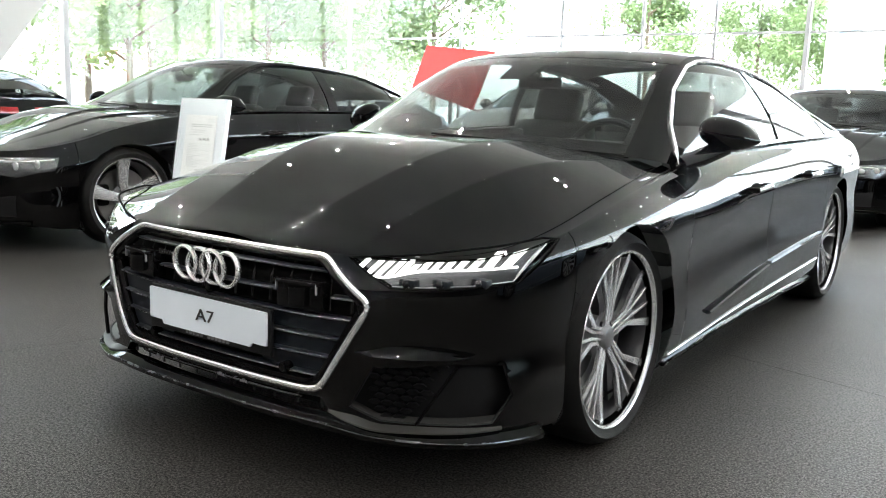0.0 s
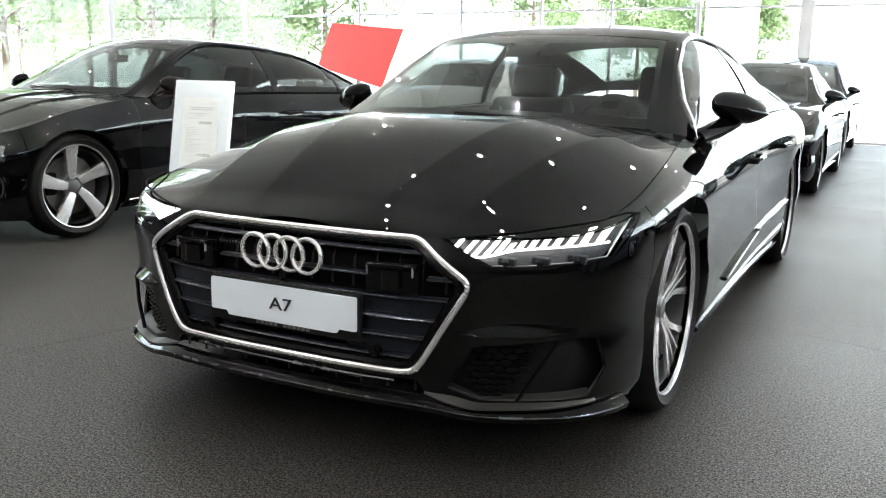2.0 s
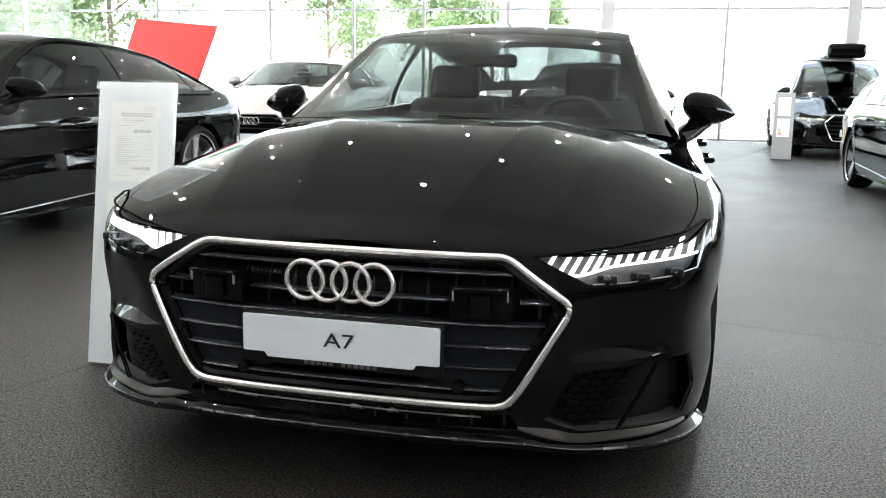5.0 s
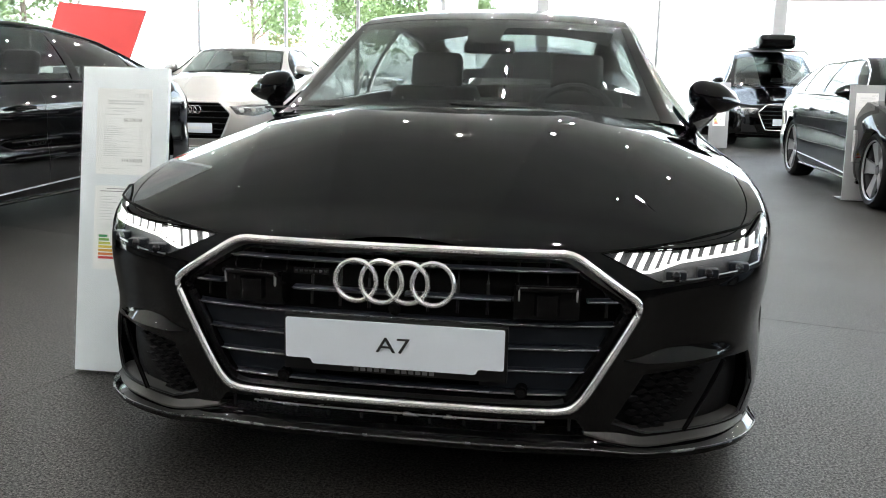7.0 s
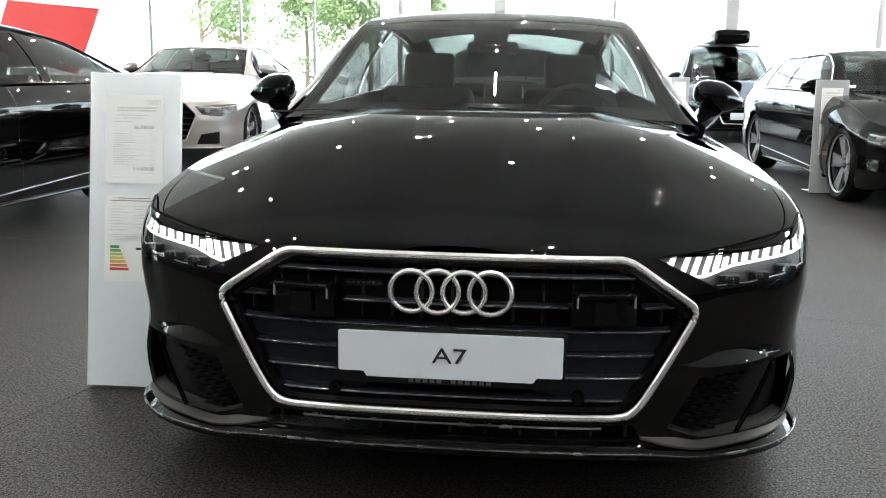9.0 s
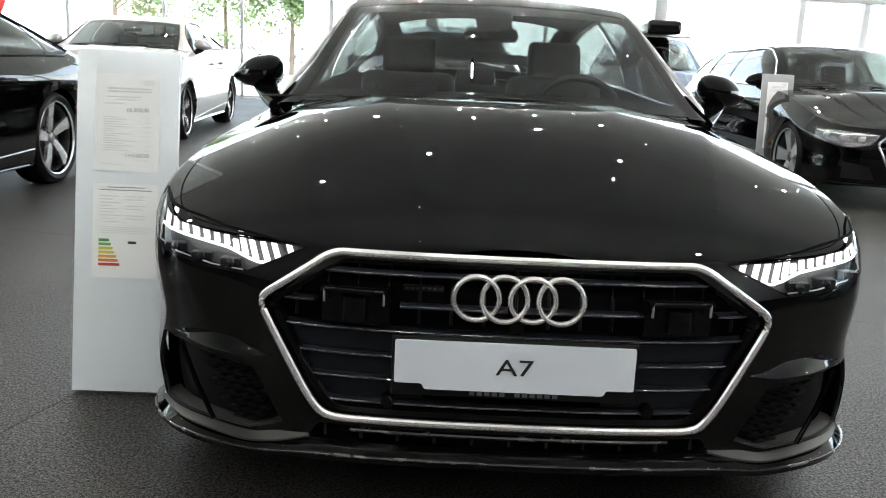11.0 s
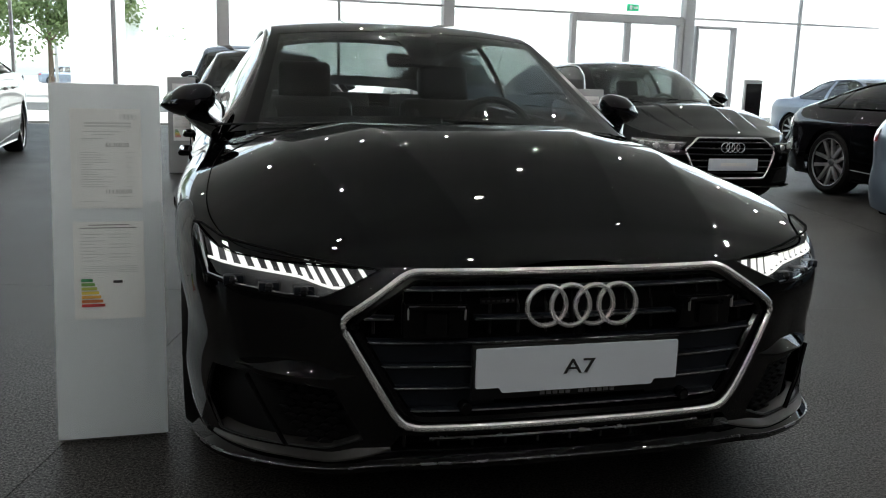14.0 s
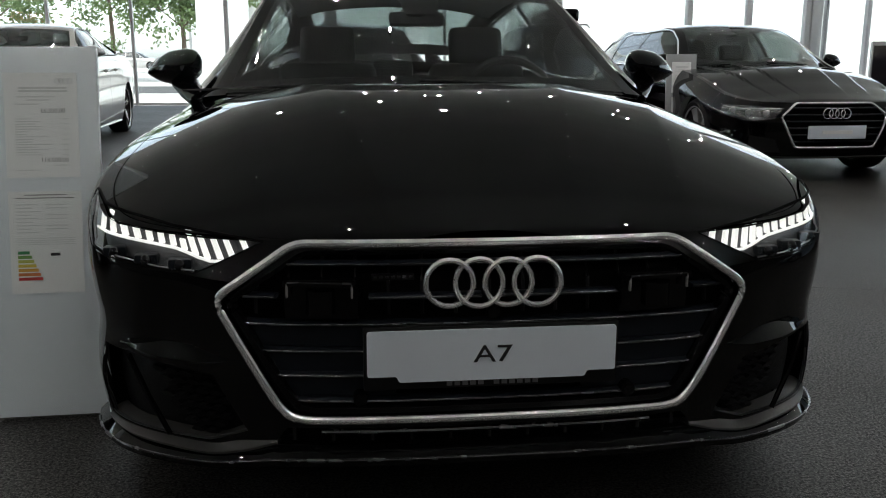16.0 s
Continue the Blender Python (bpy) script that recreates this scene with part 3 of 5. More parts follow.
    for k in range(5):
        ang = radians(72 * k + 50)
        mm = Matrix.Translation((0, 0.057 * math.cos(ang), 0.057 * math.sin(ang)))
        if bolt is None:
            bm = bmesh.new()
            cyl(bm, (face - 0.045, 0, 0), (face - 0.02, 0, 0), 0.011, 0.009, 10)
            bolt = part("wheel_bolt", bm, RIM_DARK, wh)
            bolt.matrix_basis = mm
        else:
            clone(bolt, wh, mm)
    return wh


def seat(bm, x, y, z, back=0.60, tilt=20):
    """Seat cushion, backrest and headrest of one car seat."""
    box(bm, (x, y, z), (0.5, 0.52, 0.16), 0.06)
    m = Matrix.Translation((x, y + 0.24, z + 0.05)) @ pose(0, 0, 0, -tilt, 0, 0)
    box(bm, (0, 0, back / 2), (0.48, 0.14, back), 0.065, m, 4)
    box(bm, (0.19, -0.05, back / 2), (0.08, 0.12, back * 0.75), 0.035, m)
    box(bm, (-0.19, -0.05, back / 2), (0.08, 0.12, back * 0.75), 0.035, m)
    box(bm, (0, -0.01, back + 0.085), (0.27, 0.10, 0.2), 0.045, m, 4)
    return bm


def rings(b, parent, z, r, y_out, seg=28):
    """The maker's sign as four plain linked rings."""
    em = None
    for k in range(4):
        x = (k - 1.5) * r * 1.12
        bm = bmesh.new()
        c = Vector(b.front(x, z, y_out))
        loops = []
        for a in np.linspace(0, 2 * math.pi, seg, endpoint=False):
            lift = r * 0.06 * math.sin(a) * (1 if k % 2 else -1)
            loops.append([bm.verts.new(c + Vector(((r * 0.9 + r * 0.11 * math.cos(t)) * math.cos(a), lift + r * 0.17 * math.sin(t), (r * 0.9 + r * 0.11 * math.cos(t)) * math.sin(a)))) for t in np.linspace(0, 2 * math.pi, 10, endpoint=False)])
        for A, B in zip(loops, loops[1:] + loops[:1]):
            for q in range(10):
                bm.faces.new((A[q], A[q - 1], B[q - 1], B[q]))
        bmesh.ops.recalc_face_normals(bm, faces=bm.faces[:])
        em = part("emblem_ring", bm, CHROME, parent)


def build_car(name, label, paint, spec, m, style="ten", fine=False, extras=""):
    """A whole car at the pose m; fine: for the one that the camera goes round."""
    car = thing(name, label, "car")
    car.matrix_world = m
    b = Body(spec)
    R = spec["tyre"]
    d = 1.0 if fine else 0.45
    n = lambda k: max(5, int(k * d))
    # wheel arches
    arches, door_of = [], {}
    for yw in spec["axles"]:
        sa = b.at_y(yw)
        for sgn in (1, -1):
            arches.append([b.sv(sgn * (sa + (R + 0.035) * math.cos(k)), R - 0.005 + (R + 0.035) * math.sin(k)) for k in np.linspace(0, 2 * math.pi, 40 if fine else 20, endpoint=False)])
    fa, ra = spec["axles"]
    cut = [fa - 0.36, fa + 0.5, fa + 1.56, ra - 0.36]
    sc = [b.at_y(y) for y in cut]
    g = 0.002
    gr = b.poly(spec["grille"])
    holes_f = [gr, *[b.poly(h) for h in spec["front_holes"]], *arches]
    surf("front_bumper", b.wrap, grid(-sc[0] + g, sc[0] - g, n(150)), grid(0, 1, n(36)), paint, car, holes_f)
    for sgn in (1, -1):
        order = lambda a, c: (a, c) if sgn > 0 else (-c, -a)
        surf("fender", b.wrap, grid(*order(sc[0] + g, sc[1] - g), n(50)), grid(0, 1, n(36)), paint, car, arches)
        door = surf("front_door", b.wrap, grid(*order(sc[1] + g, sc[2] - g), n(34)), grid(0, 1, n(30)), paint, car)
        door2 = surf("rear_door", b.wrap, grid(*order(sc[2] + g, sc[3] - g), n(34)), grid(0, 1, n(30)), paint, car, arches)
        door_of["front_door", sgn], door_of["rear_door", sgn] = door, door2
        for dd, ya in ((door, cut[2] - 0.27), (door2, cut[3] - 0.4)):
            bm = bmesh.new()
            sa = b.at_y(ya)
            a, c, e = (Vector(b.wrap(sgn * (sa + k), 0.80, 0.035)) for k in (-0.1, 0, 0.1))
            lo, hi = Vector(b.wrap(sgn * (sa - 0.1), 0.80, 0.0)), Vector(b.wrap(sgn * (sa + 0.1), 0.80, 0.0))
            tube(bm, [lo, a, c, e, hi], 0.013, 8)
            part("door_handle", bm, paint, dd)
            # dark ellipsoid draws the shade of the hollow behind the handle
            bm = bmesh.new()
            bmesh.ops.create_uvsphere(bm, u_segments=14, v_segments=8, radius=1, matrix=Matrix.Translation(Vector(b.wrap(sgn * sa, 0.795, -0.004))) @ Matrix.Diagonal((0.012, 0.075, 0.024, 1)))
            part("handle_recess", bm, DARK, dd)
    for sgn in (1, -1):
        order = lambda a, c: (a, c) if sgn > 0 else (-c, -a)
        surf("rear_quarter", b.wrap, grid(*order(sc[3] + g, b.S), n(80)), grid(0, 1, n(30)), paint, car, arches)
        lamp = surf("tail_lamp", lambda a, v: b.wrap(a, v, 0.004), grid(*order(b.at_y(spec["L"] - 0.3), b.S - 0.12), n(30)), grid(0.72, 0.86, 4), RED_LENS, car)
        # side skirt, chrome strip on the sill
        bm = bmesh.new()
        tube(bm, [b.wrap(sgn * a, 0.02, 0.004) for a in grid(b.at_y(fa + R + 0.045), b.at_y(ra - R - 0.045), 14)], 0.012, 8)
        part("side_skirt", bm, paint, car)
        bm = bmesh.new()
        tube(bm, [b.wrap(sgn * a, 0.07 + 0.10 * k, 0.003) for k, a in zip(grid(0, 1, 10), grid(b.at_y(fa + R + 0.05), b.at_y(ra - R - 0.05), 10))], 0.0045, 6)
        part("sill_trim", bm, CHROME if fine else ALU_SATIN, car)
        if fine:  # raised crease low on the doors
            for dd, ya, yb, va, vb in ((door_of["front_door", sgn], cut[1] + 0.25, cut[2] - 0.02, 0.20, 0.30), (door_of["rear_door", sgn], cut[2] + 0.02, cut[3] - 0.05, 0.305, 0.36)):
                bm = bmesh.new()
                tube(bm, [b.wrap(sgn * a, va + (vb - va) * k, 0.001) for k, a in zip(grid(0, 1, 12), grid(b.at_y(ya), b.at_y(yb), 12))], 0.008, 8, flat=2.2)
                part("door_crease", bm, paint, dd)
    # bonnet and the tops of the fenders
    y0, yc = float(b.edge[0, 1]) + 0.002, b.centre(0)[0]
    yr = b.rail(0)[1]
    xr = b.rail(0)[0]
    xe = lambda u, y: b.lid(u, y)[0]
    ys = [y0 + (yr + 0.1 - y0) * (1 - math.cos(k * math.pi / 2)) for k in grid(0, 1, n(60))]
    back = [(u, yc - 0.012 + (yr - yc) * u * u * 1.25) for u in grid(-1.05, 1.05, 22)]
    beyond = back + [(1.05, yr + 0.5), (-1.05, yr + 0.5)]
    surf("bonnet", b.lid, grid(-0.957, 0.957, n(200)), ys, paint, car, [beyond])
    for sgn in (1, -1):
        surf("fender_top", b.lid, grid(*((0.961, 1) if sgn > 0 else (-1, -0.961)), 6), [y0 + (yr + 0.12 - y0) * (1 - math.cos(k * math.pi / 2)) for k in grid(0, 1, n(60))], paint, car)
    surf("cowl_panel", lambda u, y: b.lid(u, y) - np.array([0, 0, 0.012]), grid(-0.95, 0.95, 20), grid(yc - 0.06, yr + 0.1, 10), DARK, car)
    surf("bonnet_gap", lambda u, y: b.lid(u, y) - np.array([0, 0, 0.006]), grid(-1, 1, 24), grid(y0 + 0.02, yr, 24), DARK, car)
    # canopy
    ta, tb, tc = spec["cuts"]
    surf("windscreen", b.top, grid(-0.93, 0.93, n(30)), grid(0.004, ta, n(24)), GLASS_WS, car)
    surf("screen_border", lambda u, t: b.top(u, t) - np.array([0, 0, 0.004]), grid(-0.95, 0.95, n(30)), grid(0.0, ta + 0.006, n(24)), GLOSS_BLACK, car, [[(-0.9, 0.03), (0.9, 0.03), (0.895, ta - 0.022), (0.13, ta - 0.03), (0.1, ta - 0.075), (-0.1, ta - 0.075), (-0.13, ta - 0.03), (-0.895, ta - 0.022)]])
    surf("roof", b.top, grid(-1, 1, n(40)), grid(ta + 0.002, tb, n(40)), paint, car)
    surf("rear_window", b.top, grid(-0.86, 0.86, n(24)), grid(tb, tc, n(24)), GLASS_SIDE if fine else GLASS_DARK, car)
    surf("hatch", b.top, grid(-1, 1, n(30)), grid(tb + 0.001, 1, n(30)), paint, car, [[(-0.84, tb + 0.03), (0.84, tb + 0.03), (0.80, tc - 0.02), (-0.80, tc - 0.02)]])
    yt = b.centre(1)[0]
    surf("tail_deck", b.deck, grid(-1, 1, n(30)), grid(yt - 0.12, spec["L"] - 0.09, n(14)), paint, car)
    for sgn in (1, -1):
        f = lambda t, w: b.flank(t, w, sgn)
        uu = (lambda a, c: (a, c) if sgn > 0 else (-c, -a))(0.93, 1.0)
        surf("pillar_a", b.top, grid(*uu, 5), grid(0, ta, n(24)), paint, car)
        w0, w1 = 0.05, 0.92
        pil = spec["pillars"]
        panes = [[(0.014, w0), (pil[0] - 0.012, w0), (pil[0] - 0.012, w1), (0.178, w1), (0.10, 0.8), (0.047, 0.5)],
                 [(pil[0] + 0.02, w0), (pil[1] - 0.008, w0), (pil[1] - 0.008, w1 - 0.03), (pil[0] + 0.02, w1)]]
        if spec["rear_pane"]:
            panes.append([(pil[1] + 0.008, w0 + 0.03), (spec["rear_pane"], 0.28), (spec["rear_pane"] - 0.02, 0.5), (pil[1] + 0.01, w1 - 0.05)])
        surf("side_frame", f, grid(0, 1, n(70)), grid(0, 1, n(20)), paint, car, panes)
        for k, pane in enumerate(panes):
            surf("side_window", lambda t, w: b.flank(t, w, sgn, -0.006), grid(0, 1, n(50)), grid(0, 1, n(14)), GLASS_SIDE if fine else GLASS_TINT if k == 0 else GLASS_DARK, car, only=[(t + (0.004 if t < sum(q[0] for q in pane) / len(pane) else -0.004) * -1, w) for t, w in pane])
        bm = bmesh.new()
        end = spec["rear_pane"] or pil[1]
        arc = [f(0.012, 0.02), f(0.044, 0.5), f(0.097, 0.82), f(0.175, 0.945)] + [f(t, 0.945) for t in grid(0.26, pil[1] - 0.06, 12)] + [f(end - 0.06, 0.78), f(end, 0.42), f(end + 0.012, 0.2)] + [f(t, 0.02) for t in grid(end - 0.03, 0.03, 14)]
        arc = [Vector(p) + Vector((0.004 * sgn, 0, 0.002)) for p in arc]
        tube(bm, arc, 0.0085, 6, True)
        part("window_trim", bm, CHROME if spec["chrome"] else GLOSS_BLACK, car)
        # mirror: foot, shell, glass
        mx, my, mz = spec["mirror"]
        bm = bmesh.new()
        bmesh.ops.create_uvsphere(bm, u_segments=28, v_segments=16, radius=1)
        for v in bm.verts:
            x, y, z = v.co
            x = -abs(x) ** 0.55 if x < 0 else x
            y2 = min(y, 0.28) * (1 - 0.3 * max(x, 0))
            zz = z * (1 - 0.62 * max(x, 0) ** 2.2) * (0.85 if z < 0 else 1.0)
            v.co = (sgn * (mx + 0.108 * x), my + 0.10 * y2 + 0.035 * x, mz + 0.066 * zz - 0.018 * x)
        mir = part("mirror", bm, paint, car)
        bm = bmesh.new()
        c0, c1 = Vector((sgn * (mx - 0.13), my - 0.20, mz - 0.115)), Vector((sgn * (mx - 0.03), my - 0.005, mz - 0.05))
        tube(bm, [c0, (c0 + c1) / 2 + Vector((0, 0, -0.006)), c1], 0.033, 12, flat=1.5)
        part("mirror_foot", bm, GLOSS_BLACK, mir)
        bm = bmesh.new()
        bmesh.ops.create_uvsphere(bm, u_segments=20, v_segments=10, radius=1, matrix=Matrix.Translation((sgn * mx, my + 0.034, mz - 0.004)) @ Matrix.Diagonal((0.098, 0.006, 0.058, 1)))
        part("mirror_glass", bm, CHROME, mir)
    # underside and wheel wells, their shade put into a near-black colour
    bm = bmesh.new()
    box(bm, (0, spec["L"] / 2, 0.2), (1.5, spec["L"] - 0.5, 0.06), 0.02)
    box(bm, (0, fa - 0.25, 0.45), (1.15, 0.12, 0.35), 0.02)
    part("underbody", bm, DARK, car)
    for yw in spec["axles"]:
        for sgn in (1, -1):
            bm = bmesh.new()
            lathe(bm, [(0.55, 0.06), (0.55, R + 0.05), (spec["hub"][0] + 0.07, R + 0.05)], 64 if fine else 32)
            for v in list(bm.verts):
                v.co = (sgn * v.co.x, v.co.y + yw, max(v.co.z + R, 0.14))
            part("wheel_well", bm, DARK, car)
    hx = spec["hub"][0]
    w0 = wheel(style, R, spec["rim"], car, pose(hx, fa, R), spec["tyre_wide"])
    clone(w0, car, pose(hx, ra, R))
    clone(w0, car, pose(-hx, fa, R, 0, 0, 180))
    clone(w0, car, pose(-hx, ra, R, 0, 0, 180))
    # cabin
    ys = yr + 0.02
    for x in (0.37, -0.37):
        part("front_seat", seat(bmesh.new(), x, ys + 0.95, 0.375), SEAT, car)
    bm = bmesh.new()
    box(bm, (0, ys + 1.85, 0.42), (1.3, 0.5, 0.2), 0.06)
    mm = Matrix.Translation((0, ys + 2.05, 0.40)) @ pose(0, 0, 0, -24, 0, 0)
    box(bm, (0, 0, 0.28), (1.28, 0.14, 0.56), 0.06, mm)
    for x in (-0.38, 0, 0.38):
        box(bm, (x, 0, 0.6), (0.25, 0.09, 0.11), 0.04, mm)
    part("rear_bench", bm, SEAT, car)
    bm = bmesh.new()
    box(bm, (0, ys + 0.12, 0.80), (1.4, 0.5, 0.2), 0.07)
    box(bm, (0.37, ys + 0.2, 0.90), (0.42, 0.3, 0.08), 0.035)
    box(bm, (0, ys + 1.2, 0.55), (0.22, 1.2, 0.2), 0.04)
    box(bm, (0, ys + 1.5, 0.35), (1.4, 2.7, 0.06), 0.02)
    part("dashboard", bm, DASH, car)
    bm = bmesh.new()
    mm = Matrix.Translation((0.37, ys + 0.46, 0.85)) @ pose(0, 0, 0, 68, 0, 0)
    tube(bm, [mm @ Vector((0.185 * math.cos(k), 0.18 * math.sin(k), 0)) for k in np.linspace(0, 2 * math.pi, 32, endpoint=False)], 0.016, 8, True)
    for k in (20, 160, 270):
        cyl(bm, mm @ Vector((0, 0, -0.01)), mm @ Vector((0.18 * math.cos(radians(k)), 0.18 * math.sin(radians(k)), 0)), 0.018, seg=8)
    box(bm, (0, 0, -0.01), (0.16, 0.11, 0.04), 0.015, mm)
    part("steering_wheel", bm, SEAT, car)
    bm = bmesh.new()
    tm = b.top(0, ta * 0.86)
    box(bm, (0, tm[1] + 0.12, tm[2] - 0.075), (0.22, 0.03, 0.058), 0.018)
    cyl(bm, (0, tm[1] + 0.12, tm[2] - 0.05), (0, tm[1] + 0.08, tm[2] + 0.0), 0.012)
    part("rear_view_mirror", bm, GLOSS_BLACK, car)
    bm = bmesh.new()
    prism(bm, rounded([(-0.085, 0.11), (-0.03, -0.02), (0.03, -0.02), (0.085, 0.11)], 0.012, 3), 0.03, Matrix.Translation((0, tm[1] + 0.03, tm[2] - 0.03)) @ pose(0, 0, 0, 24, 0, 0))
    part("sensor_housing", bm, PLASTIC, car)
    surf("headliner", lambda u, t: b.top(u, t) - np.array([0, 0, 0.03]), grid(-0.95, 0.95, 10), grid(ta + 0.02, tb, 10), DASH, car)
    for sgn in (1, -1):
        bm = bmesh.new()
        a, c = Vector(b.top(sgn * 0.55, 0.018)), Vector(b.top(sgn * 0.55 - 0.62, 0.022))
        tube(bm, [a + Vector((0, -0.045, -0.008)), (a + c) / 2 + Vector((0, -0.042, -0.006)), c + Vector((0, -0.03, -0.004))], 0.0045, 6)
        part("wiper", bm, PLASTIC, car)
    return car, b

# ---- kinds of car, from the first one's lines ----
BASE.update(
    rim=0.283, tyre_wide=0.255, chrome=True, mirror=(0.932, 1.82, 0.983), pillars=(0.50, 0.80), rear_pane=0.92,
    grille=[(-0.418, 0.649), (0.418, 0.649), (0.571, 0.54), (0.435, 0.300), (0.405, 0.283), (-0.405, 0.283), (-0.435, 0.300), (-0.571, 0.54)],
    front_holes=[])
HERO = dict(
    BASE,
    plan=[(0, 0.03), (0.22, 0.034), (0.418, 0.055), (0.57, 0.096), (0.69, 0.152), (0.78, 0.216), (0.85, 0.302), (0.895, 0.41), (0.925, 0.56), (0.94, 0.75), (0.95, 0.98), (0.953, 1.3), (0.945, 2.0), (0.945, 2.9), (0.953, 3.7),
          (0.935, 4.3), (0.86, 4.72), (0.65, 4.92), (0.3, 4.965), (0, 4.97)],
    corner_profile=[(0.1, 0.03), (0.18, 0.012), (0.27, 0.008), (0.37, 0.0), (0.405, 0.003), (0.435, 0.015), (0.50, 0.012), (0.575, 0.004), (0.65, 0.016), (0.8, 0.03)],
    top=[(0.03, 0.652), (0.2, 0.664), (0.55, 0.724), (0.9, 0.786), (1.3, 0.834), (1.7, 0.876), (2.4, 0.912), (3.4, 0.938), (4.2, 0.945), (4.97, 0.92)],
    bottom=[(0.03, 0.21), (0.055, 0.208), (0.10, 0.191), (0.2, 0.185), (0.45, 0.172), (0.8, 0.158), (1.4, 0.165), (4.0, 0.17), (4.6, 0.22), (4.97, 0.26)],
    crown=[(0.03, 0.0), (0.16, 0.038), (0.45, 0.104), (0.85, 0.149), (1.25, 0.114), (1.7, 0.05)],
    rail=[(0.742, 1.40, 0.895), (0.652, 1.81, 1.115), (0.588, 2.13, 1.277), (0.578, 2.7, 1.318), (0.57, 3.3, 1.28), (0.56, 3.9, 1.185), (0.56, 4.55, 1.03)],
    centre=[(1.15, 0.922), (1.55, 1.112), (1.92, 1.282), (2.2, 1.342), (2.7, 1.376), (3.35, 1.34), (3.95, 1.225), (4.62, 1.045)],
    shoulder=[(0.0, 0.02), (0.45, 0.025), (0.9, 0.075), (1.3, 0.13), (1.6, 0.16), (2.6, 0.16), (4.0, 0.13), (4.97, 0.09)], shoulder_deep=[(0.0, 0.05), (0.45, 0.06), (0.9, 0.11), (1.3, 0.15), (1.7, 0.2), (4.97, 0.2)],
    front_profile=[(0.1, 0.03), (0.18, 0.012), (0.27, 0.008), (0.37, 0.0), (0.50, 0.002), (0.58, 0.009), (0.65, 0.018), (0.8, 0.03)],
    side_profile=[(0.1, 0.10), (0.2, 0.045), (0.3, 0.012), (0.45, 0.0), (0.62, 0.012), (0.74, 0.004), (0.82, 0.0), (0.92, 0.004), (1.0, 0.012)],
    creases=[], breaks=[(0.19, 0.41, 0.18, 0.004), (0.45, 0.69, 0.18, 0.004)],
    belt=(1.56, 4.6), cuts=(0.243, 0.66, 0.95))
LIGHT_L = [(0.482, 0.650), (0.58, 0.661), (0.70, 0.674), (0.78, 0.690), (0.86, 0.705), (0.905, 0.717), (0.918, 0.711), (0.914, 0.700), (0.872, 0.607), (0.80, 0.596), (0.70, 0.587), (0.617, 0.585)]
INTAKE_L = [(0.515, 0.252), (0.60, 0.222), (0.845, 0.222), (0.872, 0.30), (0.86, 0.385), (0.775, 0.394), (0.58, 0.374)]
mirrored = lambda poly: [(-x, z) for x, z in poly][::-1]
HERO["front_holes"] = [LIGHT_L, mirrored(LIGHT_L), INTAKE_L, mirrored(INTAKE_L), [(-0.46, 0.226), (0.46, 0.226), (0.43, 0.264), (-0.43, 0.264)]]


def variant(L, width, height, fa, wb, shape="sportback", tyre=0.33, rim=0.255, nose=1.0, chrome=False):
    """A car of other length, width and height."""
    s = dict(BASE)
    ra = fa + wb
    my = lambda y: float(np.interp(y, (0, 0.92, 3.846, 4.97), (0, fa, ra, L)))
    kx = width / 1.89
    low = (height / 1.36) ** 0.6 * nose
    kz = lambda z: z if z < 0.3 else 0.3 + (z - 0.3) * low
    hi = lambda z: kz(0.95) + (z - 0.95) * (height - kz(0.95)) / (1.345 - 0.95) if z > 0.95 else kz(z)
    s.update(L=L, axles=(fa, ra), tyre=tyre, rim=rim, hub=(width / 2 - 0.135, tyre), tyre_wide=0.235, chrome=chrome)
    s["plan"] = [(x * kx, my(y)) for x, y in BASE["plan"]]
    s["top"] = [(my(y), kz(z)) for y, z in BASE["top"]]
    s["bottom"] = [(my(y), z + (0.05 if height > 1.55 else 0)) for y, z in BASE["bottom"]]
    s["crown"] = [(my(y), z * (1.3 if height > 1.45 else 1)) for y, z in BASE["crown"]]
    s["front_profile"] = [(kz(z), d) for z, d in BASE["front_profile"]]
    rail, centre = list(BASE["rail"]), list(BASE["centre"])
    if shape == "sedan":
        rail = rail[:3] + [(0.585, 2.7, 1.292), (0.57, 3.15, 1.27), (0.55, 3.6, 1.165), (0.60, 4.1, 0.98)]
        centre = centre[:3] + [(2.2, 1.312), (2.7, 1.345), (3.2, 1.325), (3.75, 1.2), (4.25, 1.0)]
    if shape in ("avant", "suv"):
        rail = rail[:3] + [(0.6, 2.8, 1.295), (0.6, 3.6, 1.285), (0.58, 4.3, 1.24), (0.6, 4.72, 0.98)]
        centre = centre[:3] + [(2.2, 1.312), (2.8, 1.345), (3.6, 1.34), (4.35, 1.29), (4.82, 0.98)]
    s["rail"] = [(x * kx, my(y), hi(z)) for x, y, z in rail]
    s["centre"] = [(my(y), hi(z)) for y, z in centre]
    s["belt"] = (my(1.56), s["rail"][-1][1] + 0.02)
    s["mirror"] = (0.945 * kx, my(1.80), hi(0.985))
    s["cuts"] = (0.26, 0.66, 0.95) if shape in ("avant", "suv") else BASE["cuts"]
    if shape in ("avant", "suv"):
        s["pillars"], s["rear_pane"] = (0.47, 0.70), 0.90
    if shape == "sedan":
        s["pillars"], s["rear_pane"] = (0.53, 0.84), None
    zz = lambda z: kz(z) + (0.02 if height > 1.55 else 0)
    s["grille"] = [(x * 0.86 * kx, zz(z)) for x, z in BASE["grille"]]
    s["front_holes"] = []
    return s


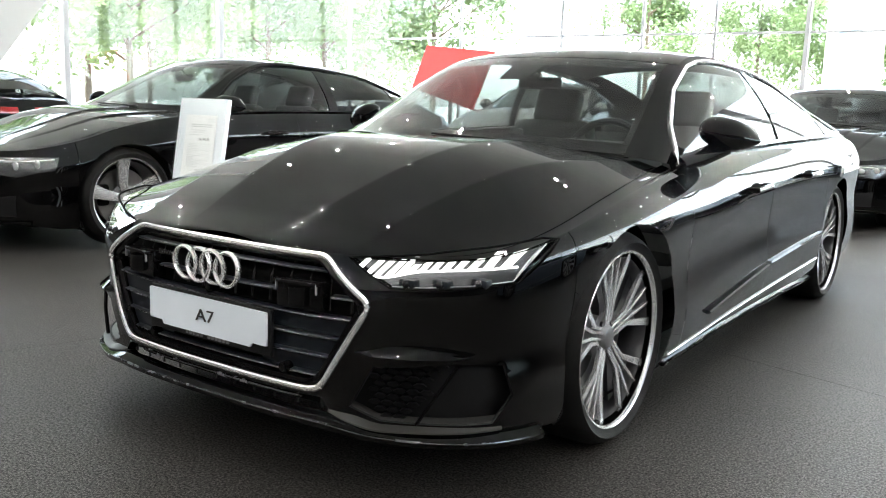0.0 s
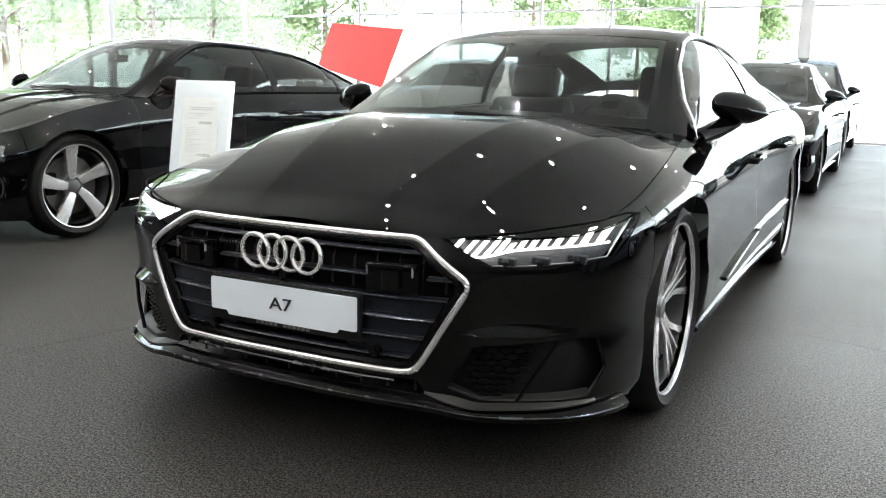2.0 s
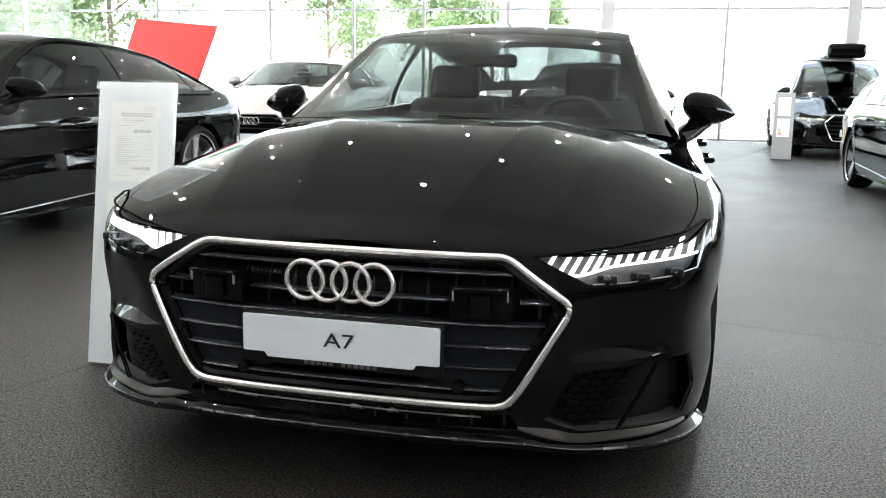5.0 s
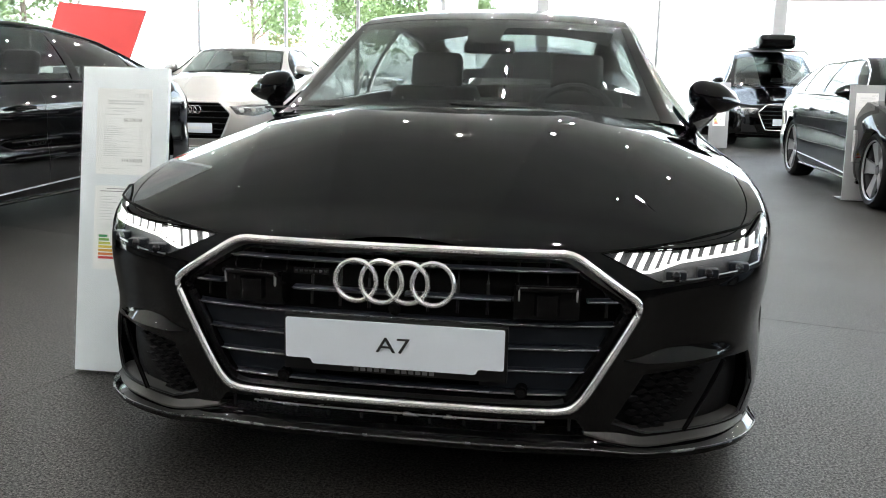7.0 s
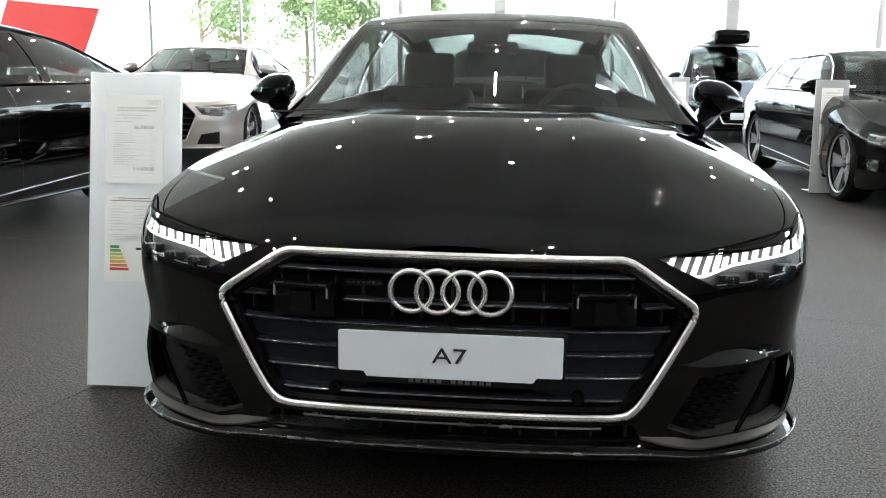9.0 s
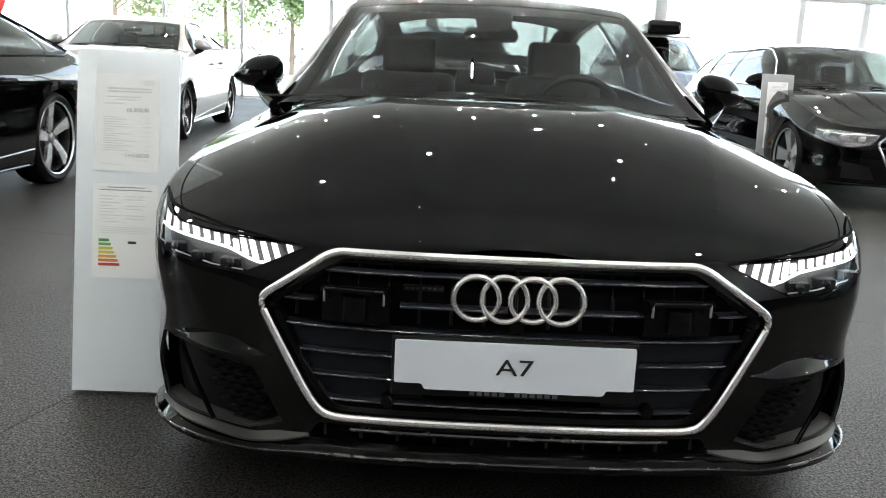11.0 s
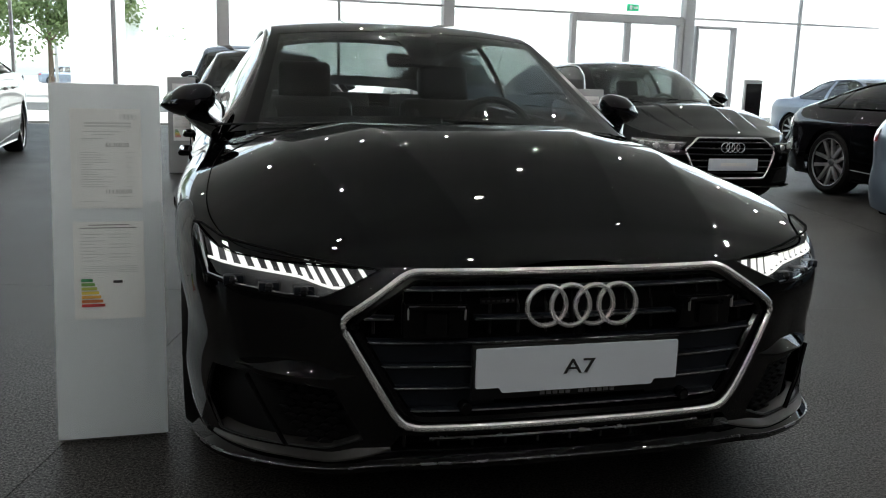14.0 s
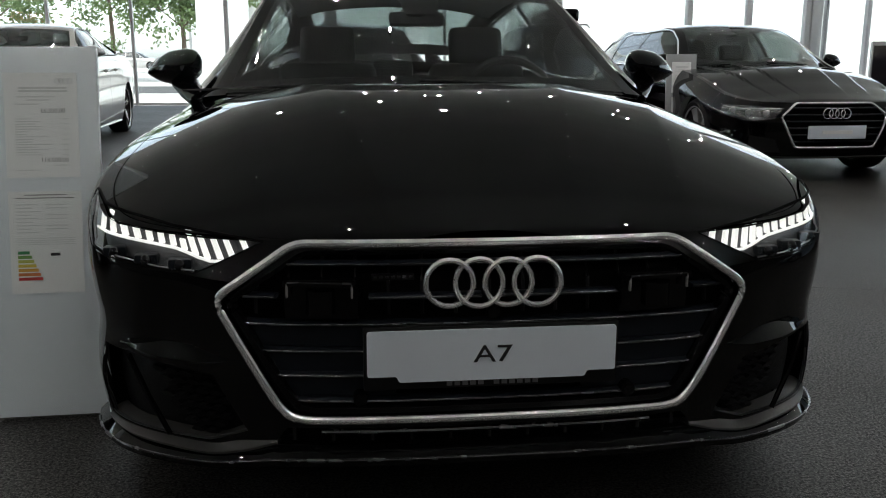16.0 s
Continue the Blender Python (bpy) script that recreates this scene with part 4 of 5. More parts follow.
def rounded(poly, r=0.02, n=4):
    out = []
    for k in range(len(poly)):
        a, b, c = (Vector((*poly[j % len(poly)], 0)) for j in (k - 1, k, k + 1))
        p, q = b + (a - b).normalized() * r, b + (c - b).normalized() * r
        for i in range(n + 1):
            t = i / n
            w = p * (1 - t) ** 2 + b * 2 * t * (1 - t) + q * t * t
            out.append((w.x, w.y))
    return out


def dense(poly, d=0.03):
    out = []
    for a, b in zip(poly, poly[1:] + poly[:1]):
        n = max(1, int(math.hypot(b[0] - a[0], b[1] - a[1]) / d))
        out += [(a[0] + (b[0] - a[0]) * k / n, a[1] + (b[1] - a[1]) * k / n) for k in range(n)]
    return out


def span(poly, z):
    """The x at which a level line leaves a symmetric polygon."""
    xs = [x0 + (x1 - x0) * (z - z0) / (z1 - z0) for (x0, z0), (x1, z1) in zip(poly, poly[1:] + poly[:1]) if (z0 - z) * (z1 - z) < 0]
    return max(xs) if xs else 0.0


def lettering(name, text, size, material, parent, m, wide=1.0, depth=0.0015):
    cu = bpy.data.curves.new("lettering", "FONT")
    cu.body, cu.size, cu.extrude, cu.align_x, cu.align_y = text, size, depth, "CENTER", "CENTER"
    tmp = new("lettering", cu)
    bpy.context.view_layer.update()
    me = bpy.data.meshes.new_from_object(tmp.evaluated_get(bpy.context.evaluated_depsgraph_get()))
    bpy.data.objects.remove(tmp)
    me.materials.clear()
    me.materials.append(material)
    ob = new(name, me)
    ob.parent = parent
    ob.matrix_basis = m @ Matrix.Diagonal((wide, 1, 1, 1))
    return ob


def plain_front(car, b, spec, light="band"):
    """Grille, lamps, plate and lower vents of a car that stands further off."""
    g = spec["grille"]
    z0, z1 = min(p[1] for p in g), max(p[1] for p in g)
    # near-black sheet stands in for the shade behind the grille
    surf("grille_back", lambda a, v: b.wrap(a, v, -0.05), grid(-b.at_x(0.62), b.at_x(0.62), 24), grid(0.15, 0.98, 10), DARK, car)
    bm = bmesh.new()
    tube(bm, [b.front(x, z, 0.004) for x, z in dense(rounded(g, 0.03, 3), 0.05)], 0.011, 6, True)
    part("grille_frame", bm, CHROME if spec["chrome"] else ALU_SATIN, car)
    for z in grid(z0 + 0.05, z1 - 0.04, 6):
        w = span(g, z) - 0.01
        bm = bmesh.new()
        tube(bm, [b.front(x, z, -0.012) for x in grid(-w, w, 14)], 0.007, 6, flat=2)
        part("grille_slat", bm, SATIN, car)
    rings(b, car, z1 - 0.085, 0.048, 0.004, 20)
    bm = bmesh.new()
    c = b.front(0, z0 + 0.13, 0.012)
    box(bm, c, (0.52, 0.008, 0.11), 0.003)
    plate = part("plate", bm, PLATE, car)
    bm = bmesh.new()
    box(bm, (0, c[1] - 0.006, c[2]), (0.27, 0.003, 0.03))
    part("lettering_bar", bm, GREY_PRINT, plate)
    for sgn in (1, -1):
        zt = lambda a: b.zt(b.line(abs(a))[1])
        s0, s1 = b.at_x(max(p[0] for p in g) * 0.96), b.at_y(spec["axles"][0] - spec["tyre"] - 0.13)
        rim_line = [(s0, zt(s0) - 0.045), ((s0 + s1) / 2, zt((s0 + s1) / 2) - 0.04), (s1, zt(s1) - 0.075), (s1 - 0.03, zt(s1) - 0.155), ((s0 + s1) / 2, zt((s0 + s1) / 2) - 0.17), (s0 + 0.08, zt(s0) - 0.135)]
        P = [b.sv(a, z) for a, z in dense(rim_line, 0.05)]
        P = P if sgn > 0 else [(-a, v) for a, v in P][::-1]
        lo, hi = min(a for a, v in P), max(a for a, v in P)
        lamp = surf("headlight", lambda a, v: b.wrap(a, v, 0.002), grid(lo, hi, 22), grid(0.5, 1, 18), LAMP_GREY, car, only=P)
        surf("lens", lambda a, v: b.wrap(a, v, 0.008), grid(lo, hi, 22), grid(0.5, 1, 18), LENS, lamp, only=P)
        for k in grid(0.24, 0.74, 3):
            a = s0 + (s1 - s0) * k
            bm = bmesh.new()
            p = Vector(b.wrap(sgn * a, *b.sv(a, zt(a) - 0.095)[1:], 0.001))
            bmesh.ops.create_uvsphere(bm, u_segments=14, v_segments=8, radius=0.034, matrix=Matrix.Translation(p) @ Matrix.Diagonal((1.3, 0.3, 0.85, 1)))
            part("projector", bm, LAMP_BRIGHT, lamp)
        bm = bmesh.new()
        tube(bm, [b.wrap(sgn * a, *b.sv(a, zt(a) - 0.055 - 0.03 * k)[1:], 0.003) for k, a in zip(grid(0, 1, 10), grid(s0 + 0.04, s1 - 0.03, 10))], 0.009, 6)
        part("running_light", bm, LAMP_BRIGHT, lamp)
        xa, xb = max(p[0] for p in g) * 0.98, 0.72 * spec["plan"][9][0] / 0.95
        poly = [(xa, z0 - 0.04), (xa + 0.05, z0 + 0.07), (xb, z0 + 0.1), (xb, z0 - 0.04)]
        if sgn < 0:
            poly = mirrored(poly)
        vent = surf("bumper_vent", lambda a, v: b.wrap(a, v, 0.003), grid(b.at_x(min(p[0] for p in poly)), b.at_x(max(p[0] for p in poly)), 12), grid(0, 0.7, 12), PLASTIC, car, only=b.poly(poly))
    bm = bmesh.new()
    tube(bm, [b.front(x, z0 - 0.08, 0.012) for x in grid(-spec["plan"][6][0] * 0.93, spec["plan"][6][0] * 0.93, 24)], 0.012, 6, flat=1.8)
    part("splitter", bm, paint_of(car), car)


def paint_of(car):
    return next(c for c in car.children if c.name.startswith("front_bumper")).data.materials[0]


def hero_front(car, b):
    """The nose of the car that the camera goes round."""
    g = HERO["grille"]
    wrap_out = lambda o: (lambda a, v: b.wrap(a, v, o))
    # near-black sheet gives the depth behind grille and lower vent its shade
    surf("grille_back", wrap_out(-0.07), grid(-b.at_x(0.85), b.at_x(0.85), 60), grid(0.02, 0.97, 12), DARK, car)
    bm = bmesh.new()
    tube(bm, [b.front(x, z, 0.003) for x, z in dense(rounded(g, 0.03, 5), 0.02)], 0.0088, 12, True, flat=0.8)
    part("grille_frame", bm, CHROME, car, "polished chrome grille surround")
    inner = [(x * 0.965, 0.466 + (z - 0.466) * 0.93) for x, z in g]
    bm = bmesh.new()
    tube(bm, [b.front(x, z, -0.02) for x, z in dense(rounded(inner, 0.03, 5), 0.02)], 0.015, 8, True)
    part("grille_rim", bm, GLOSS_BLACK, car)
    for z in (0.608, 0.543, 0.487, 0.430, 0.377, 0.320):
        w = span(g, z) - 0.012
        stretches = [(-w, w)] if z < 0.5 else [(-w, -0.45), (-0.255, -0.02), (0.02, 0.27), (0.45, w)] if z < 0.58 else [(-w, w)]
        for xa, xb in stretches:
            bm = bmesh.new()
            tube(bm, [b.front(x, z, -0.032) for x in grid(xa, xb, max(4, int((xb - xa) / 0.04)))], 0.0058, 8, flat=3)
            slat = part("grille_slat", bm, SATIN, car)
            bm = bmesh.new()
            tube(bm, [b.front(x, z + 0.001, -0.0135) for x in grid(xa, xb, max(4, int((xb - xa) / 0.04)))], 0.0016, 6)
            part("bright_edge", bm, DARK_CHROME, slat)
    for z in (0.46, 0.405, 0.35):  # closed panels beside the plate
        w = span(g, z) - 0.02
        for sgn in (1, -1):
            lo, hi = sorted((sgn * 0.2, sgn * w))
            va, vb = b.sv(0.1, z - 0.022)[1], b.sv(0.1, z + 0.022)[1]
            surf("grille_panel", wrap_out(-0.03), grid(b.at_x(lo), b.at_x(hi), 14), grid(va, vb, 3), SATIN, car)
    for x in grid(-0.5, 0.5, 15):
        bm = bmesh.new()
        top = min(0.64, 0.649 - max(0, abs(x) - 0.418) * 0.7)
        tube(bm, [b.front(x, z, -0.045) for z in grid(0.5, top, 5)], 0.004, 6)
        part("grille_strut", bm, PLASTIC, car)
    for sgn in (1, -1):  # sensor boxes behind the upper slats
        bm = bmesh.new()
        c = b.front(sgn * 0.352, 0.545, -0.012)
        mm = Matrix.Translation(c) @ pose(0, 0, 0, 0, 0, sgn * 9)
        box(bm, (0, 0.02, -0.005), (0.155, 0.05, 0.082), 0.008, mm)
        box(bm, (0, -0.008, 0.033), (0.15, 0.03, 0.012), 0.003, mm)
        sens = part("distance_sensor", bm, GLOSS_BLACK, car, "glossy black driver assistance sensor")
        for dx in (-0.066, 0.066):
            bm = bmesh.new()
            box(bm, (dx, -0.02, 0.02), (0.004, 0.006, 0.03), 0.001, mm)
            part("sensor_bezel", bm, ALU_SATIN, sens)
        bm = bmesh.new()
        box(bm, (0, -0.021, 0.036), (0.13, 0.005, 0.004), 0.001, mm)
        part("sensor_bezel", bm, DARK_CHROME, sens)
        bm = bmesh.new()
        cyl(bm, mm @ Vector((0, -0.006, -0.03)), mm @ Vector((0, -0.006, 0.02)), 0.03, seg=20)
        part("sensor_window", bm, GLOSS_BLACK, sens)
    for x, z in ((-0.275, 0.328), (0.3, 0.328), (0, 0.512)):
        bm = bmesh.new()
        c = Vector(b.front(x, z, -0.004))
        cyl(bm, c, c + Vector((0, 0.03, 0)), 0.015, seg=20)
        cyl(bm, c - Vector((0, 0.004, 0)), c, 0.011, 0.012, seg=20)
        part("parking_sensor", bm, GLOSS_BLACK, car)
    rings(b, car, 0.577, 0.054, 0.014, 40)
    bm = bmesh.new()
    c = b.front(-0.205, 0.588, -0.004)
    box(bm, c, (0.088, 0.006, 0.015), 0.002)
    badge = part("badge", bm, GLOSS_BLACK, car)
    for k in range(7):
        bm = bmesh.new()
        box(bm, (c[0] - 0.036 + 0.012 * k, c[1] - 0.004, c[2]), (0.008, 0.0025, 0.007), 0.001)
        part("badge_letter", bm, DARK_CHROME, badge)
    # show plate in its carrier
    c = Vector(b.front(0, 0.425, 0.0))
    c.y = 0.026
    bm = bmesh.new()
    box(bm, c + Vector((0, 0.012, -0.006)), (0.535, 0.014, 0.135), 0.004)
    car_plate = part("plate_carrier", bm, PLASTIC, car)
    bm = bmesh.new()
    prism(bm, rounded([(-0.26, -0.042), (-0.20, -0.042), (-0.195, -0.055), (0.195, -0.055), (0.20, -0.042), (0.26, -0.042), (0.26, 0.055), (-0.26, 0.055)][::1], 0.006, 3), 0.005,
          Matrix.Translation(c + Vector((0, 0.002, 0))) @ pose(0, 0, 0, 90, 0, 0))
    plate = part("plate", bm, PLATE, car, "white show plate with black lettering")
    lettering("plate_lettering", "A7", 0.052, INK, plate, Matrix.Translation(c + Vector((0, -0.004, 0.0))) @ pose(0, 0, 0, 90, 0, 0), 1.35)
    for k in range(12):
        if k != 5:
            bm = bmesh.new()
            box(bm, c + Vector((-0.09 + 0.0165 * k, 0.004, -0.0625)), (0.011, 0.004, 0.009))
            part("carrier_lettering", bm, DARK_PRINT, car_plate)
    for sgn in (1, -1):
        L = LIGHT_L if sgn > 0 else mirrored(LIGHT_L)
        lo, hi = b.at_x(min(p[0] for p in L)), b.at_x(max(p[0] for p in L))
        P = b.poly(L)
        tray = surf("headlight", wrap_out(-0.035), grid(lo, hi, 40), grid(0.6, 1, 16), LAMP_TRAY, car, only=P, label="lit matrix headlight behind a clear lens")
        surf("lens", wrap_out(-0.001), grid(lo, hi, 50), grid(0.6, 1, 20), LENS, tray, only=P)
        bm = bmesh.new()
        ring = [b.front(x, z, -0.004) for x, z in dense(L, 0.025)]
        tube(bm, ring, 0.0035, 6, True)
        part("lens_edge", bm, DARK, tray)
        # running light: slanted segments standing on a line, tall inside, low in the middle, tall outside
        base_at = lambda x: float(np.interp(x, (0.49, 0.53, 0.60, 0.67, 0.86, 0.90), (0.636, 0.614, 0.613, 0.632, 0.650, 0.653)))
        for k in range(13):
            x = 0.508 + 0.0285 * k
            base = base_at(x)
            zt = float(np.interp(x, (0.48, 0.58, 0.70, 0.86), (0.650, 0.659, 0.669, 0.692)))
            top_z = zt if k < 5 or k > 10 else base + 0.018 + 0.0035 * max(k - 8, 0)
            lean = (0.9 if k < 11 else 0.7) * (top_z - base)
            w = 0.0128
            bm = bmesh.new()
            q = [Vector(b.front(sgn * min(xx, 0.905), z, -0.012)) for xx, z in ((x + lean, top_z), (x + lean + w, top_z + 0.001), (x + w, base), (x, base))]
            vs = [bm.verts.new(p) for p in q] + [bm.verts.new(p + Vector((0, 0.012, 0))) for p in q]
            for idx in ((0, 1, 2, 3), (7, 6, 5, 4), (0, 4, 5, 1), (1, 5, 6, 2), (2, 6, 7, 3), (3, 7, 4, 0)):
                bm.faces.new([vs[i] for i in idx])
            bmesh.ops.recalc_face_normals(bm, faces=bm.faces[:])
            part("light_segment", bm, DRL, tray)
        bm = bmesh.new()
        tube(bm, [b.front(sgn * x, base_at(x) - 0.004, -0.014) for x in grid(0.51, 0.875, 14)], 0.0035, 6)
        part("light_guide", bm, DRL, tray)
        bm = bmesh.new()
        tube(bm, [b.front(sgn * x, z, -0.01) for x, z in ((0.872, 0.622), (0.884, 0.652), (0.902, 0.690))], 0.0035, 6)
        part("outer_light_guide", bm, LAMP_BRIGHT, tray)
        bm = bmesh.new()
        tube(bm, [b.front(sgn * x, z, -0.006) for x, z in ((0.62, 0.591), (0.70, 0.593), (0.80, 0.602), (0.866, 0.612), (0.908, 0.701))], 0.0018, 6)
        part("lens_trim", bm, ALU_SATIN, tray)
        for x, z in ((0.66, 0.600), (0.74, 0.602), (0.82, 0.607)):
            bm = bmesh.new()
            c0 = Vector(b.front(sgn * x, z, -0.02))
            box(bm, c0, (0.05, 0.03, 0.024), 0.007)
            proj = part("projector_box", bm, SATIN, tray)
            bm = bmesh.new()
            bmesh.ops.create_uvsphere(bm, u_segments=16, v_segments=10, radius=0.012, matrix=Matrix.Translation(c0 + Vector((0, -0.014, 0))))
            part("projector_lens", bm, SCREEN, tray)
        # side intake with honeycomb mesh and a blade
        I = INTAKE_L if sgn > 0 else mirrored(INTAKE_L)
        lo, hi = b.at_x(min(p[0] for p in I)), b.at_x(max(p[0] for p in I))
        cx, cz = sum(p[0] for p in I) / len(I), sum(p[1] for p in I) / len(I)
        lo, hi = min(lo, hi) - 0.08, max(lo, hi) + 0.08
        cave = surf("intake", wrap_out(-0.05), grid(lo, hi, 28), grid(0, 0.6, 14), PLASTIC, car, only=b.poly([(cx + (x - cx) * 1.35, cz + (z - cz) * 1.3) for x, z in I]))
        # near-black block added as the shade deep in the intake
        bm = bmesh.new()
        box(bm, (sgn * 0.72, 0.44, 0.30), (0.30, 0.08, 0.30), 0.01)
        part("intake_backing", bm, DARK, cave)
        bm = bmesh.new()
        tube(bm, [b.front(x, z, -0.006) for x, z in dense(I, 0.03)], 0.004, 6, True)
        part("intake_rim", bm, PLASTIC, cave)
        for row in range(9):
            for col in range(9):
                x, z = 0.575 + 0.034 * col + 0.017 * (row % 2), 0.228 + 0.0185 * row
                if inside(INTAKE_L, x + 0.012, z) and inside(INTAKE_L, x - 0.012, z) and x < 0.69 + (z - 0.222) * 0.52 - 0.018:
                    bm = bmesh.new()
                    hexa = [(x + 0.0165 * math.cos(a), z + 0.0085 * math.sin(a)) for a in np.linspace(0, 2 * math.pi, 6, endpoint=False)]
                    rim_a = [bm.verts.new(b.front(sgn * hx, hz, -0.026 + 0.5 * (hz - z))) for hx, hz in hexa]
                    rim_b = [bm.verts.new(b.front(sgn * hx, hz, -0.036)) for hx, hz in hexa]
                    bm.faces.new(rim_a)
                    bm.faces.new(rim_b[::-1])
                    for q in range(6):
                        bm.faces.new((rim_a[q], rim_b[q], rim_b[q - 1], rim_a[q - 1]))
                    bmesh.ops.recalc_face_normals(bm, faces=bm.faces[:])
                    part("mesh_cell", bm, PLASTIC, cave)
        bm = bmesh.new()
        tube(bm, [b.front(sgn * x, z, 0.004) for x, z in ((0.69, 0.222), (0.733, 0.305), (0.777, 0.388))], 0.005, 8, flat=1.3)
        part("intake_blade", bm, GLOSS_BLACK, cave)
        # ledge over the intake, and the fin that closes it below
        def loft(rows):
            bm = bmesh.new()
            vs = [[bm.verts.new(b.front(sgn * x, z, o)) for x, z, o in row] for row in rows]
            for A, B in zip(vs, vs[1:]):
                for k in range(len(A) - 1):
                    bm.faces.new((A[k], B[k], B[k + 1], A[k + 1]))
            bmesh.ops.recalc_face_normals(bm, faces=bm.faces[:])
            return bm
        rows = []
        for f in grid(0, 1, 22):
            x, o = 0.532 + 0.275 * f, 0.022 * step(0, 0.2, f) * (1 - step(0.45, 1.0, f))
            z0 = 0.404 - 0.004 * f
            z1 = z0 + 0.006 + 0.024 * step(0, 0.4, f) * (1 - step(0.5, 1.0, f))
            rows.append([(x, z1 + 0.006, -0.003), (x, z1, 0.001), (x, z0 + 0.004, o), (x, z0, o), (x, z0 - 0.012, -0.03)])
        part("bumper_crease", loft(rows), PAINT_BLACK, car, sharp=25)
        f = ease([(0.45, 0.256), (0.52, 0.249), (0.60, 0.223), (0.70, 0.225), (0.86, 0.228)])
        g2 = ease([(0.45, 0.232), (0.52, 0.214), (0.60, 0.204), (0.70, 0.207), (0.86, 0.207)])
        o2 = ease([(0.45, 0.002), (0.60, 0.022), (0.72, 0.02), (0.86, 0.006)])
        rows = [[(x, f(x) + 0.004, -0.04), (x, f(x), -0.02), (x, (f(x) + g2(x)) / 2, (o2(x) - 0.02) / 2 + 0.002), (x, g2(x), o2(x)), (x, g2(x) - 0.005, o2(x)), (x, g2(x) - 0.008, -0.03)] for x in grid(0.452, 0.86, 26)]
        part("intake_fin", loft(rows), FIN, car, sharp=30)
    # lower vent and splitter
    for x in grid(-0.42, 0.42, 11):
        bm = bmesh.new()
        tube(bm, [b.front(x, z, -0.02) for z in grid(0.228, 0.262, 3)], 0.004, 6)
        part("vent_strut", bm, PLASTIC, car)
    bm = bmesh.new()
    tube(bm, [b.front(x, 0.249, -0.016) for x in grid(-0.36, 0.36, 20)], 0.006, 8)
    part("vent_bar", bm, DARK_CHROME, car)
    bm = bmesh.new()
    edge = [b.wrap(a, 0.0, 0.0) for a in grid(-b.at_y(0.46), b.at_y(0.46), 70)]
    rows = []
    for p, a in zip(edge, grid(-b.at_y(0.46), b.at_y(0.46), 70)):
        o = [b.wrap(a, 0.03, 0.004), b.wrap(a, 0.0, 0.03), b.wrap(a, 0.0, 0.034) - np.array([0, 0, 0.004]), b.wrap(a, 0.0, 0.028) - np.array([0, 0, 0.02]), b.wrap(a, 0.0, -0.08) - np.array([0, 0, 0.02])]
        rows.append([bm.verts.new(q) for q in o])
    for A, B in zip(rows, rows[1:]):
        for k in range(4):
            bm.faces.new((A[k], B[k], B[k + 1], A[k + 1]))
    bmesh.ops.recalc_face_normals(bm, faces=bm.faces[:])
    lip = part("splitter", bm, PAINT_BLACK, car, sharp=50)
    # thin chrome bar draws the highlight that ceiling spots leave along the lip
    bm = bmesh.new()
    tube(bm, [Vector(b.wrap(a, 0.0, 0.033)) - Vector((0, 0, 0.003)) for a in grid(-b.at_y(0.4), b.at_y(0.4), 70)], 0.0035, 8)
    part("lip_edge", bm, DARK_CHROME, lip)


# ---- showroom ----
X0, X1, Y0, Y1, HALL = -14.0, 16.0, -14.0, 18.0, 5.6


def slab(name, a, b, material, label="", kind="structure", category=""):
    bm = bmesh.new()
    box(bm, [(p + q) / 2 for p, q in zip(a, b)], [q - p for p, q in zip(a, b)])
    ob = part(name, bm, material)
    return tagged(ob, label, category, "", kind)


def clip(poly, axis, value, sign):
    out = []
    for p, q in zip(poly, poly[1:] + poly[:1]):
        a, b = sign * (p[axis] - value), sign * (q[axis] - value)
        if a <= 0:
            out.append(p)
        if a * b < 0:
            t = a / (a - b)
            out.append((p[0] + (q[0] - p[0]) * t, p[1] + (q[1] - p[1]) * t))
    return out


floor = slab("floor", (X0, Y0, -0.2), (X1, Y1, -0.004), DARK, "dark speckled stone floor with fine joints")
ca, sa = math.cos(radians(-14.9)), math.sin(radians(-14.9))
SIZE = 4.6
for i in range(-5, 6):
    for j in range(-5, 6):
        sq = [(i * SIZE + 0.0016, j * SIZE + 0.0016), ((i + 1) * SIZE - 0.0016, j * SIZE + 0.0016), ((i + 1) * SIZE - 0.0016, (j + 1) * SIZE - 0.0016), (i * SIZE + 0.0016, (j + 1) * SIZE - 0.0016)]
        sq = [(-0.79 + ca * x - sa * y, 2.68 + sa * x + ca * y) for x, y in sq]
        for ax, v, s in ((0, X0, -1), (0, X1, 1), (1, Y0, -1), (1, Y1, 1)):
            sq = clip(sq, ax, v, s) if len(sq) > 2 else sq
        if len(sq) > 2:
            bm = bmesh.new()
            prism(bm, sq, 0.02, Matrix.Translation((0, 0, -0.02)))
            part("floor_slab", bm, FLOOR_MAT, floor)

slab("ceiling", (X0 - 0.3, Y0 - 0.3, HALL), (X1 + 0.3, Y1 + 0.3, HALL + 0.3), CEIL, "pale panelled ceiling")
slab("wall_south", (X0 - 0.3, Y0 - 0.3, -0.2), (X1 + 0.3, Y0, HALL), WALL_DARK, "grey panelled rear wall of the showroom")
slab("wall_east", (X1, Y0, -0.2), (X1 + 0.3, 0.0, HALL), WALL_DARK, "grey panelled side wall")
slab("wall_west", (X0 - 0.3, Y0, -0.2), (X0, 2.0, HALL), WALL_DARK, "grey panelled wall beside the glazing")

